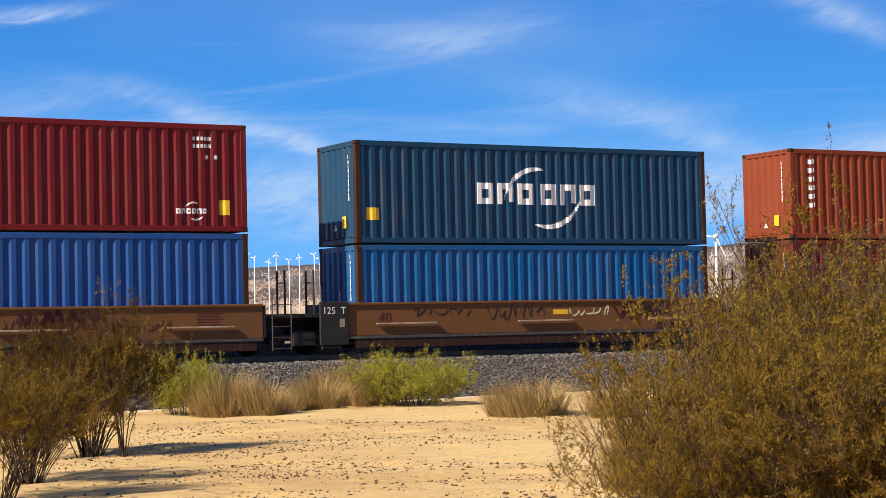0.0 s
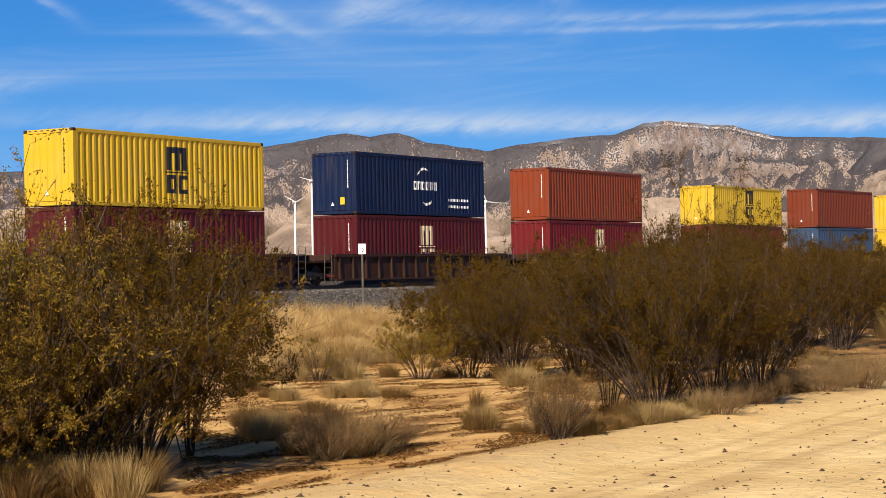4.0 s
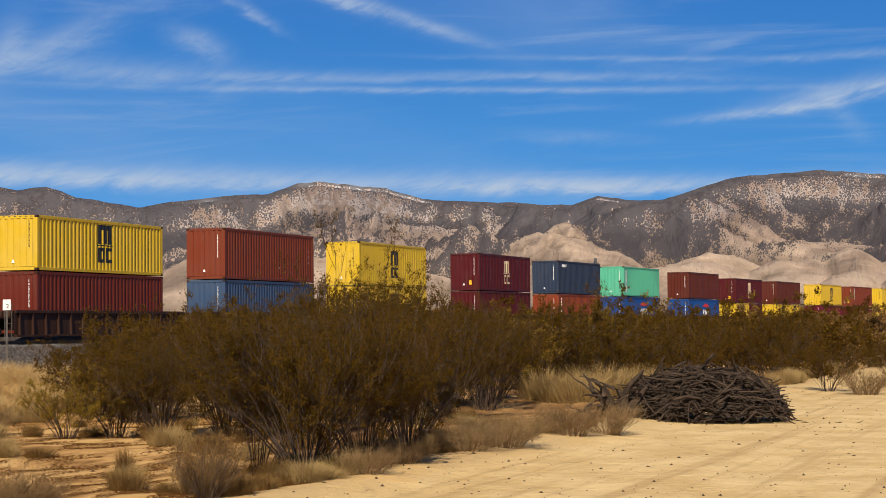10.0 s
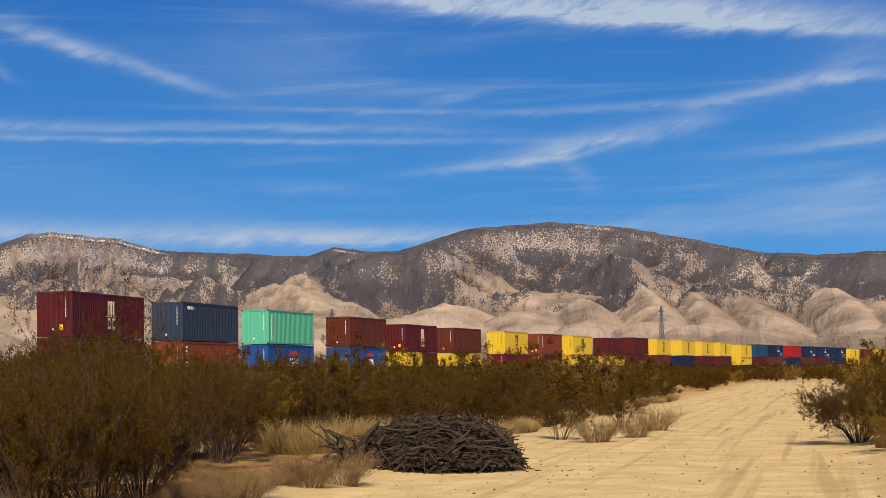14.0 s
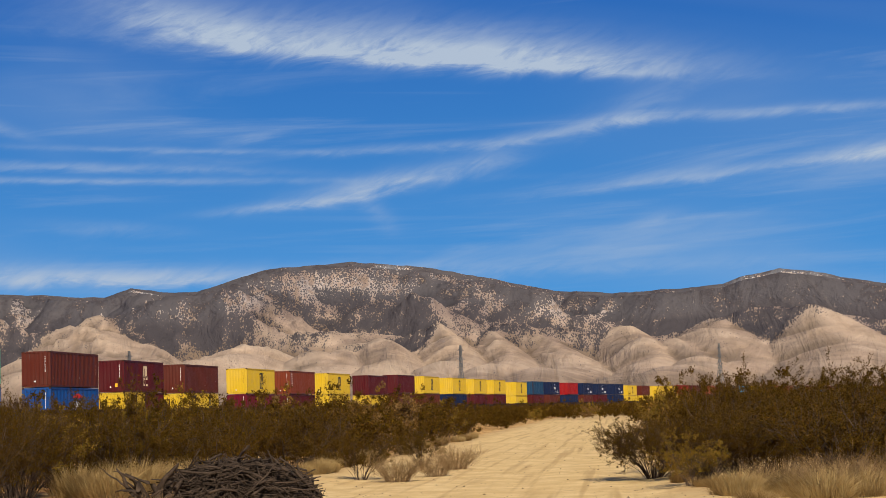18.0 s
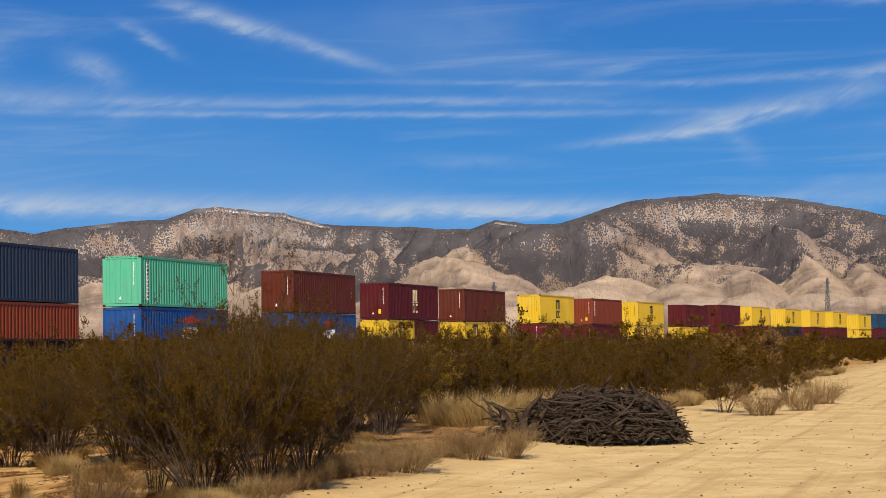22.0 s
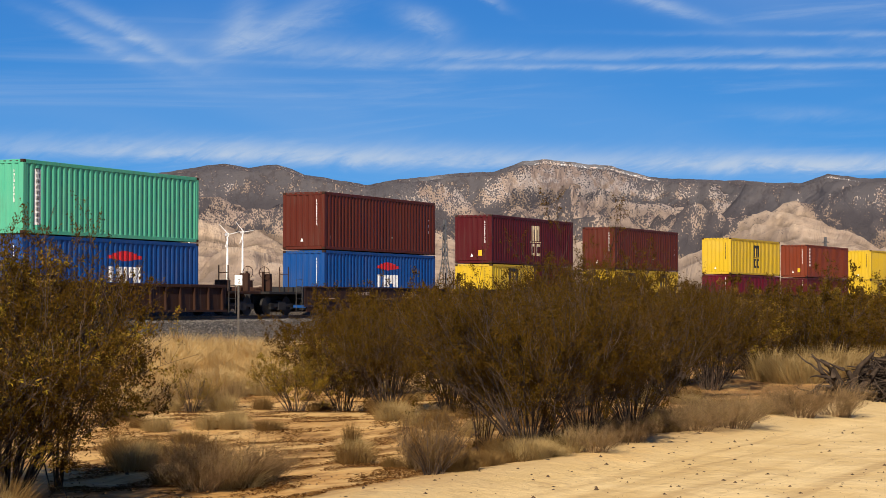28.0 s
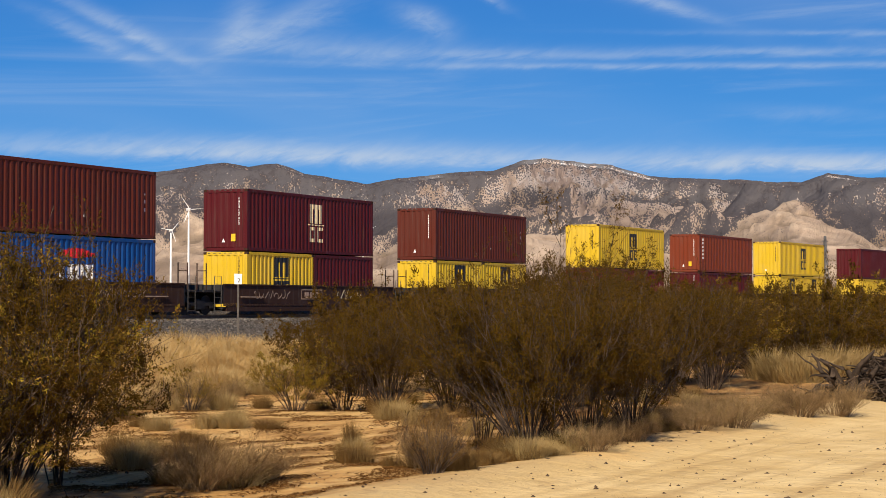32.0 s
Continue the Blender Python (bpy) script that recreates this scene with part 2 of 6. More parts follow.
TIE = plain("weathered_tie", (0.06, 0.045, 0.033), 0.85, vary=0.4)
BARK = plain("creosote_bark", (0.075, 0.053, 0.040), 0.85, vary=0.7)
WIRE = plain("bleached_wiry_stems", (0.24, 0.155, 0.075), 0.85, vary=0.5)
DEAD = plain("dead_grey_wood", (0.052, 0.037, 0.027), 0.85, vary=0.5)
TURBINE = plain("white_turbine_paint", (0.78, 0.77, 0.75), 0.45, vary=0.05, scale=0.5)
LATTICE = plain("galvanised_lattice", (0.16, 0.16, 0.16), 0.5, 0.6)
LEAF = leafy("creosote_leaf", (0.098, 0.073, 0.008), (0.290, 0.203, 0.018), (0.25, 0.135, 0.030), 0.34)
LEAF_GREY = leafy("grey_green_leaf", (0.060, 0.055, 0.030), (0.17, 0.15, 0.075), (0.15, 0.10, 0.045), 0.3)
LEAF_DARK = leafy("brownish_creosote_leaf", (0.042, 0.026, 0.002), (0.122, 0.073, 0.004), (0.100, 0.049, 0.007), 0.36)
LEAF_GREEN = leafy("yellow_green_leaf", (0.20, 0.21, 0.02), (0.38, 0.36, 0.04), (0.36, 0.31, 0.06), 0.2)
LITTER = leafy("dry_litter", (0.11, 0.05, 0.014), (0.25, 0.125, 0.035), (0.15, 0.07, 0.02), 0.4, 0.85)
STRAW = leafy("dry_straw", (0.30, 0.21, 0.085), (0.46, 0.345, 0.16), (0.35, 0.23, 0.09), 0.3, 0.7)
GOLDEN = leafy("golden_straw", (0.42, 0.30, 0.13), (0.60, 0.45, 0.22), (0.46, 0.28, 0.10), 0.3, 0.7)
RUSSET = leafy("russet_dry_brush", (0.125, 0.066, 0.018), (0.235, 0.135, 0.04), (0.23, 0.145, 0.058), 0.3, 0.7)


def make_sand():
    """Pale desert sand with gravelly patches, litter with bush shade painted in, and wheel marks along the dirt road.
    """
    m, n, bsdf = material("desert_sand", 0.95, spec=0.15)
    p = n.add("ShaderNodeTexCoord").outputs["Object"]
    split = n.add("ShaderNodeSeparateXYZ", Vector=p)
    x, y = split.outputs[0], split.outputs[1]
    patch, mid = n.noise(p, 0.16, 5.0, 0.6), n.noise(p, 0.9, 5.0, 0.62)
    fine, speck = n.noise(p, 14.0, 4.0, 0.7), n.noise(p, 5.0, 3.0, 0.6)
    tone = n.mix(n.ramp(mid, 0.35, 0.68), (0.60, 0.42, 0.185, 1), (0.74, 0.55, 0.27, 1))
    wob = n.math("ADD", y, n.math("MULTIPLY", n.math("SUBTRACT", mid, 0.5), 1.6))
    road = n.math("MULTIPLY", n.ramp(wob, -1.3, -0.5), n.ramp(wob, 7.3, 6.5))
    road = n.math("MULTIPLY", road, n.ramp(x, 232.0, 212.0))
    off = n.mix(n.ramp(patch, 0.38, 0.62), (0.63, 0.40, 0.155, 1), (0.50, 0.28, 0.092, 1))
    flat = n.add("ShaderNodeMapping", Vector=p)
    flat.inputs["Scale"].default_value = (0.75, 2.1, 1.0)
    litter = n.noise(flat.outputs[0], 1.0, 6.0, 0.68, 0.4)
    bush_side = n.math("MULTIPLY", n.ramp(n.math("DIVIDE", x, n.math("MAXIMUM", y, 1.0)), 0.70, 0.95), n.ramp(y, 7.0, 9.0))
    off = n.mix(n.math("SUBTRACT", 1.0, bush_side), off, n.mix(n.ramp(patch, 0.4, 0.65), (0.60, 0.435, 0.21, 1), (0.50, 0.335, 0.15, 1)))
    # brown streaks: litter, and the bushes' streaky shade put into the same colour
    off = n.mix(n.math("MULTIPLY", n.ramp(litter, 0.47, 0.57), n.math("ADD", n.math("MULTIPLY", bush_side, 0.66), 0.06)), off, (0.27, 0.135, 0.038, 1))
    brown = n.math("MULTIPLY", n.ramp(n.math("DIVIDE", x, n.math("MAXIMUM", y, 1.0)), 1.95, 2.5), n.ramp(n.math("DIVIDE", x, n.math("MAXIMUM", y, 1.0)), 4.6, 3.4))
    off = n.mix(n.math("MULTIPLY", n.math("MULTIPLY", brown, bush_side), n.ramp(litter, 0.36, 0.48, 0.35, 0.9)), off, (0.27, 0.14, 0.05, 1))
    off = n.mix(n.ramp(mid, 0.52, 0.64, 0.0, 0.7), off, (0.68, 0.455, 0.19, 1))
    off = n.mix(n.math("MULTIPLY", n.ramp(litter, 0.58, 0.66), n.math("ADD", n.math("MULTIPLY", bush_side, 0.45), 0.15)), off, (0.11, 0.055, 0.02, 1))
    toe = n.math("MULTIPLY", n.ramp(n.math("ADD", y, n.math("MULTIPLY", mid, 1.6)), 42.9, 43.3), n.ramp(x, 110.0, 90.0))
    off = n.mix(toe, off, (0.70, 0.58, 0.42, 1))
    tone = n.mix(road, off, tone)
    # wheel marks: long faint streaks that run with the road
    long = n.add("ShaderNodeMapping", Vector=p)
    long.inputs["Scale"].default_value = (0.05, 2.6, 1.0)
    rut = n.noise(long.outputs[0], 1.0, 3.0, 0.5)
    tone = n.mix(n.math("MULTIPLY", n.ramp(rut, 0.51, 0.66, 0.0, 0.5), road), tone, (0.38, 0.24, 0.10, 1))
    clods = n.noise(p, 1.7, 6.0, 0.74, 0.3)
    tone = n.mix(n.ramp(clods, 0.57, 0.68, 0.0, 0.6), tone, (0.36, 0.235, 0.115, 1))
    crumb = n.noise(p, 5.5, 4.0, 0.7)
    tone = n.mix(n.ramp(crumb, 0.58, 0.70, 0.0, 0.45), tone, (0.40, 0.27, 0.13, 1))
    tone = n.mix(n.ramp(fine, 0.6, 0.75, 0.0, 0.45), tone, (0.22, 0.15, 0.08, 1))
    # far plain: greyer, dotted with brush
    away = n.ramp(n.math("ADD", n.math("ABSOLUTE", y), n.math("MULTIPLY", x, 0.05)), 90.0, 400.0)
    dots = n.noise(p, 0.12, 4.0, 0.75)
    plainc = n.mix(n.ramp(dots, 0.45, 0.6), (0.34, 0.235, 0.14, 1), (0.15, 0.115, 0.065, 1))
    tone = n.mix(away, tone, plainc)
    n.tree.links.new(tone, bsdf.inputs["Base Color"])
    h = n.math("ADD", n.math("MULTIPLY", mid, 1.0), n.math("ADD", n.math("MULTIPLY", fine, 0.12), n.math("ADD", n.math("MULTIPLY", rut, 0.5), n.math("MULTIPLY", crumb, 0.55))))
    relief(n, bsdf, h, 0.85, 0.075)
    return m


def make_ballast():
    m, n, bsdf = material("grey_ballast", 0.9, spec=0.2)
    p = n.add("ShaderNodeTexCoord").outputs["Object"]
    cell = n.add("ShaderNodeTexVoronoi", Scale=13.0)
    n.put(cell.inputs["Vector"], p)
    hue = n.add("ShaderNodeSeparateColor")
    n.tree.links.new(cell.outputs["Color"], hue.inputs[0])
    broad = n.noise(p, 0.4, 3.0)
    tone = n.mix(hue.outputs[0], (0.04, 0.036, 0.034, 1), (0.17, 0.155, 0.145, 1))
    tone = n.mix(n.ramp(broad, 0.45, 0.65, 0.0, 0.35), tone, (0.23, 0.16, 0.10, 1))
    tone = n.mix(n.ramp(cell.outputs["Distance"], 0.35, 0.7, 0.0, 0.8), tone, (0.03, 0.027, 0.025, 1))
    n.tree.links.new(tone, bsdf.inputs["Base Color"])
    relief(n, bsdf, n.math("MULTIPLY", cell.outputs["Distance"], -1.0), 0.9, 0.08)
    return m


def make_stone():
    m, n, bsdf = material("broken_stone", 0.9, spec=0.2)
    rnd = n.add("ShaderNodeNewGeometry").outputs["Random Per Island"]
    n.tree.links.new(n.mix(rnd, (0.04, 0.036, 0.034, 1), (0.20, 0.18, 0.165, 1)), bsdf.inputs["Base Color"])
    return m


def make_mountain():
    """Dry range: smooth cream and tan lower slopes, dark scattered trees above, thick on the crest, and flecks of snow."""
    m, n, bsdf = material("mountain_ground", 1.0, spec=0.05)
    p = n.add("ShaderNodeTexCoord").outputs["Object"]
    z = n.add("ShaderNodeSeparateXYZ", Vector=p).outputs[2]
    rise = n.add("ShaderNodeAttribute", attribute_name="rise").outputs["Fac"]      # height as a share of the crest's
    big, mid, fine = n.noise(p, 0.0028, 4.0, 0.6), n.noise(p, 0.013, 7.0, 0.7), n.noise(p, 0.2, 3.0, 0.7)
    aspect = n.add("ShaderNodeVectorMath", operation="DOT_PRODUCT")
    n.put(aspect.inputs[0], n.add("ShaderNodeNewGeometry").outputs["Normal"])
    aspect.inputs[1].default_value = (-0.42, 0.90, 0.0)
    left_facing = aspect.outputs["Value"]
    # trees and slips are strewn over the range's length, depth and height
    xyz = n.add("ShaderNodeSeparateXYZ", Vector=p).outputs
    reach = n.math("SQRT", n.math("ADD", n.math("MULTIPLY", xyz[0], xyz[0]), n.math("MULTIPLY", xyz[1], xyz[1])))
    strewn = n.add("ShaderNodeCombineXYZ", X=n.math("MULTIPLY", n.math("ARCTAN2", xyz[0], xyz[1]), 3900.0), Y=n.math("MULTIPLY", reach, 0.1), Z=z).outputs[0]
    # bare ground: tan and pinkish, with cream slips
    tone = n.mix(n.ramp(mid, 0.36, 0.64), (0.42, 0.315, 0.24, 1), (0.235, 0.175, 0.140, 1))
    slips = n.ramp(n.math("ADD", big, n.math("MULTIPLY", mid, 0.7)), 0.80, 0.97)
    tone = n.mix(n.math("MULTIPLY", slips, 0.8), tone, (0.62, 0.48, 0.36, 1))
    tone = n.mix(n.math("MULTIPLY", n.ramp(z, 40.0, 12.0), 0.8), tone, (0.21, 0.155, 0.11, 1))
    # trees: none at the foot, more on the slopes that face -x and +y, a close cover along the crest
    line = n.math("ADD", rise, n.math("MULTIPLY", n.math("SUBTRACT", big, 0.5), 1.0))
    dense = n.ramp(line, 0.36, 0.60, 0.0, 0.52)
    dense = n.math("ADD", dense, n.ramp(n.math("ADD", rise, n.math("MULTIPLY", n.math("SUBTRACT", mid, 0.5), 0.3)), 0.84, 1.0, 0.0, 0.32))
    dense = n.math("ADD", dense, n.math("MULTIPLY", n.math("MULTIPLY", left_facing, n.ramp(rise, 0.15, 0.5)), 0.55))
    dense = n.math("ADD", dense, n.math("MULTIPLY", n.math("SUBTRACT", mid, 0.5), 0.65))
    bare = 0.0
    for az, r, up, wide in ((67.5, 4080.0, 302.0, 80.0), (68.5, 4000.0, 262.0, 75.0), (69.6, 4050.0, 284.0, 60.0), (63.6, 4080.0, 278.0, 34.0), (83.4, 4080.0, 316.0, 30.0), (95.0, 4080.0, 262.0, 95.0), (75.9, 4080.0, 266.0, 34.0)):
        spot = n.add("ShaderNodeVectorMath", operation="DISTANCE")
        n.put(spot.inputs[0], p)
        spot.inputs[1].default_value = (r * math.sin(radians(az)), r * math.cos(radians(az)), up)
        bare = n.math("MAXIMUM", bare, n.ramp(n.math("ADD", spot.outputs["Value"], n.math("MULTIPLY", mid, 120.0)), wide * 1.7 + 60, wide * 0.7 + 60))
    cream = n.add("ShaderNodeAttribute", attribute_name="slip").outputs["Fac"]      # smooth foothills and scarps
    dense = n.math("SUBTRACT", dense, n.math("MULTIPLY", cream, 0.12))
    dense = n.math("SUBTRACT", dense, n.math("MULTIPLY", bare, n.ramp(rise, 1.0, 0.955, 0.0, 0.55)))
    tone = n.mix(n.math("MULTIPLY", n.ramp(line, 0.35, 0.75), 0.55), tone, (0.185, 0.142, 0.138, 1))
    # side shading put into the colour: ground facing -x and +y is toned darker
    tone = n.mix(n.math("MULTIPLY", n.ramp(left_facing, -0.02, 0.30), 0.55), tone, (0.19, 0.148, 0.115, 1))
    tone = n.mix(n.math("MULTIPLY", bare, 0.75), tone, (0.70, 0.58, 0.50, 1))
    tone = n.mix(n.math("MULTIPLY", cream, n.ramp(n.math("ADD", n.math("MULTIPLY", left_facing, 0.5), mid), 0.75, 0.35, 0.05, 0.58)), tone, n.mix(n.ramp(mid, 0.4, 0.6), (0.64, 0.475, 0.32, 1), (0.39, 0.285, 0.20, 1)))
    # rills that run down the slopes, brush along the gullies, and relief shading put into the colour: hollows darker,
    # ridges paler
    down = n.add("ShaderNodeMapping", Vector=strewn)
    down.inputs["Scale"].default_value = (0.016, 0.010, 0.016)
    rills = n.noise(down.outputs[0], 1.0, 6.0, 0.62, 1.6)
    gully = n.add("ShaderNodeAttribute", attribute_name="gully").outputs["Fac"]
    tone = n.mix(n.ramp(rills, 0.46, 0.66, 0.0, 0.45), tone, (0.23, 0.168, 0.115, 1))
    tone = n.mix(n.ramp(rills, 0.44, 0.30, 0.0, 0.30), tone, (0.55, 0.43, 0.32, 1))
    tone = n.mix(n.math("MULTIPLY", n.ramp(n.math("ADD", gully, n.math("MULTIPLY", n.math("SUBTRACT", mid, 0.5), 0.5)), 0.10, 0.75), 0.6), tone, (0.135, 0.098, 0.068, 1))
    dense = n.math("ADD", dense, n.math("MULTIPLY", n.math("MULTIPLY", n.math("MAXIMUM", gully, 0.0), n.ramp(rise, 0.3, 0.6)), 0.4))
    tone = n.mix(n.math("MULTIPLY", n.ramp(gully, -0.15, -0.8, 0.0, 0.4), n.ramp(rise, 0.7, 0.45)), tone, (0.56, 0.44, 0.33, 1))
    cell = n.add("ShaderNodeTexVoronoi", Scale=0.33)
    n.put(cell.inputs["Vector"], strewn)
    speck = n.noise(strewn, 0.07, 6.0, 0.72)
    dense = n.math("ADD", dense, n.math("MULTIPLY", n.math("SUBTRACT", speck, 0.5), 1.5))
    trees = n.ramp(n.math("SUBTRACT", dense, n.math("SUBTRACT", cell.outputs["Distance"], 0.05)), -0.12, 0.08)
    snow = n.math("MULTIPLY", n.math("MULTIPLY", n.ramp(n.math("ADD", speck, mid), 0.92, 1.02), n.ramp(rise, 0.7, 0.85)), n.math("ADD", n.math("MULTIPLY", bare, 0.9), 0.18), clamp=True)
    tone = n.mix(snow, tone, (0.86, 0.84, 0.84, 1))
    # dark trees, their colour tinted blue to carry the haze of distance
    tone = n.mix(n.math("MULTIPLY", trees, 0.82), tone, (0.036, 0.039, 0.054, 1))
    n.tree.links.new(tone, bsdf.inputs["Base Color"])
    relief(n, bsdf, n.math("ADD", n.math("ADD", n.math("MULTIPLY", mid, 0.8), n.math("MULTIPLY", rills, -0.7)), n.math("MULTIPLY", fine, 0.1)), 0.8, 18.0)
    return m


SAND, BALLAST, STONE, MOUNTAIN = make_sand(), make_ballast(), make_stone(), make_mountain()


# ---- mesh helpers ----
def mesh_of(name, verts, faces, smooth=False):
    me = bpy.data.meshes.new(name)
    if isinstance(verts, np.ndarray) and isinstance(faces, np.ndarray):
        me.vertices.add(len(verts))
        me.vertices.foreach_set("co", verts.astype(np.float32).ravel())
        me.loops.add(faces.size)
        me.loops.foreach_set("vertex_index", faces.astype(np.int32).ravel())
        me.polygons.add(len(faces))
        me.polygons.foreach_set("loop_start", np.arange(0, faces.size, faces.shape[1], dtype=np.int32))
        me.update(calc_edges=True)
    else:
        me.from_pydata([tuple(v) for v in verts], [], [tuple(f) for f in faces])
    me.polygons.foreach_set("use_smooth", [smooth] * len(me.polygons))
    me.materials.append(None)
    me.update()
    return me


def put(name, me, mat, parent=None, m=None, label=""):
    """An object on a mesh that may be shared; the material belongs to the object."""
    ob = new(name, me)
    ob.material_slots[0].link = "OBJECT"
    ob.material_slots[0].material = mat
    if parent is not None:
        ob.parent = parent
    if m is not None:
        ob.matrix_basis = m
    return tagged(ob, label=label)


def box_data(x0, x1, y0, y1, z0, z1):
    v = [(x, y, z) for x in (x0, x1) for y in (y0, y1) for z in (z0, z1)]
    return v, [(0, 1, 3, 2), (4, 6, 7, 5), (0, 4, 5, 1), (2, 3, 7, 6), (0, 2, 6, 4), (1, 5, 7, 3)]


def join(*pieces):
    verts, faces = [], []
    for v, f in pieces:
        k = len(verts)
        verts.extend(v)
        faces.extend([tuple(i + k for i in g) for g in f])
    return verts, faces


def bevelled(name, data, width):
    """A mesh of boxes with small bevels on all edges."""
    bm = bmesh.new()
    vs = [bm.verts.new(v) for v in data[0]]
    for f in data[1]:
        bm.faces.new([vs[i] for i in f])
    bmesh.ops.bevel(bm, geom=bm.edges[:], offset=width, segments=1, affect="EDGES")
    me = bpy.data.meshes.new(name)
    bm.to_mesh(me)
    bm.free()
    me.materials.append(None)
    return me


def tube(points, radii, sides=5):
    verts, faces = [], []
    for i, (p, r) in enumerate(zip(points, radii)):
        p = Vector(p)
        q = Vector(points[min(i + 1, len(points) - 1)]) - Vector(points[max(i - 1, 0)])
        q = q.normalized() if q.length > 1e-9 else Vector((0, 0, 1))
        u = q.orthogonal().normalized()
        w = q.cross(u)
        for k in range(sides):
            a = math.tau * k / sides
            verts.append(p + (u * math.cos(a) + w * math.sin(a)) * r)
    for i in range(len(points) - 1):
        for k in range(sides):
            a, b = i * sides + k, i * sides + (k + 1) % sides
            faces.append((a, b, b + sides, a + sides))
    faces.append(tuple(range(sides))[::-1])
    faces.append(tuple(range((len(points) - 1) * sides, len(points) * sides)))
    return verts, faces


# ---- the land ----
RAIL_Z = 1.155
TRACK_NODES = (-60, 0, 60, 120, 180, 240, 300, 360, 420, 500, 600, 800, 1200)
TRACK_HEADS = (0.29, 0.15, 0.0, -1.38, -3.53, -5.42, -6.54, -7.34, -8.67, -10.73, -13.16, -17.5, -24.0)
NEAR_FACE = 46.53
_s = np.arange(-400, 1600, 2.0)
_h = np.radians(np.interp(_s, TRACK_NODES, TRACK_HEADS))
_x = np.concatenate([[0], np.cumsum(2 * np.cos((_h[1:] + _h[:-1]) / 2))])
_y = np.concatenate([[0], np.cumsum(2 * np.sin((_h[1:] + _h[:-1]) / 2))])
_x, _y = _x - _x[200], _y - _y[200] + NEAR_FACE


def along(s):
    """The point of the line of the wagons' near sides, s metres along it."""
    return float(np.interp(s, _s, _x)), float(np.interp(s, _s, _y))


def rider(s, ahead=0.0):
    """The pose on the rails of a wagon whose load begins s metres along."""
    (ax, ay), (bx, by) = along(s), along(s + 12.192)
    dx, dy = bx - ax, by - ay
    k = math.hypot(dx, dy)
    dx, dy = dx / k, dy / k
    return pose(ax + dx * (6.096 + ahead) - dy * 1.219, ay + dy * (6.096 + ahead) + dx * 1.219, RAIL_Z, 0, 0, math.degrees(math.atan2(dy, dx)))


def swell(x, y):
    """Height of the ground: nearly flat, lumpy off the road, a low berm at its edges."""
    d = math.hypot(x, y)
    fade = 1.0 if d < 150 else max(0.0, 1 - (d - 150) / 250)
    if fade <= 0:
        return 0.0
    off = max(0.0, min(1.0, (y - 7.2) / 2.0)) + max(0.0, min(1.0, (-1.2 - y) / 2.0))
    lump = noise.fractal(Vector((x * 0.25, y * 0.25, 3.1)), 1.0, 2.0, 4) * 0.09 * off
    berm = 0.10 * math.exp(-((y - 7.4) / 0.7) ** 2) + 0.09 * math.exp(-((y + 1.5) / 0.7) ** 2)
    rut = -0.03 * (math.exp(-((y - 1.9) / 0.35) ** 2) + math.exp(-((y - 3.6) / 0.35) ** 2))
    fine = noise.noise(Vector((x * 1.3, y * 1.3, 0.7))) * 0.018
    return (lump + berm + rut + fine) * fade


def ground_sheet():
    """One sheet: fine near the viewer, coarser outwards to the horizon."""
    rings = [2.0]
    while rings[-1] < 4900:
        rings.append(rings[-1] + max(0.28, rings[-1] * 0.018))
    spokes = [radians(a) for a in np.concatenate([np.arange(8, 106, 0.45), np.arange(106, 368, 6)])]
    verts = [(0, 0, 0)]
    for r in rings:
        verts.extend((r * math.sin(t), r * math.cos(t), swell(r * math.sin(t), r * math.cos(t))) for t in spokes)
    k = len(spokes)
    faces = [(0, 1 + (j + 1) % k, 1 + j) for j in range(k)]
    for i in range(len(rings) - 1):
        a, b = 1 + i * k, 1 + (i + 1) * k
        faces.extend((a + j, a + (j + 1) % k, b + (j + 1) % k, b + j) for j in range(k))
    ob = put("ground", mesh_of("ground", verts, faces, True), SAND)
    tagged(ob, "pale sandy desert ground crossed by a dirt road", "ground", kind="structure")


ground_sheet()

# skyline of the range: heading and height in degrees, every crest and saddle
SKYLINE = ((-30, 1.6), (10, 1.7), (20, 2.0), (25.4, 2.22), (32, 2.0), (38, 2.5), (44, 3.06), (46.4, 3.22), (49, 3.35), (52.8, 3.86), (54.5, 3.9), (57.1, 4.3),
           (57.9, 4.2), (58.75, 4.3), (59.6, 4.0), (61.5, 3.68), (62.6, 3.87), (64.2, 4.04), (65.4, 4.07), (66.3, 4.4), (66.9, 4.46), (69.0, 4.25), (70.2, 3.89),
           (72.4, 3.78), (74.7, 3.67), (75.5, 3.95), (76.4, 3.79), (77.5, 3.8), (79.7, 4.45), (82.2, 4.59), (84.6, 4.35), (88.4, 3.53), (90.1, 3.39),
           (92.6, 3.47), (93.5, 3.56), (94.2, 3.78), (95.2, 3.93), (96.1, 3.84), (96.9, 3.65), (99, 3.2), (110, 2.6), (140, 1.5))


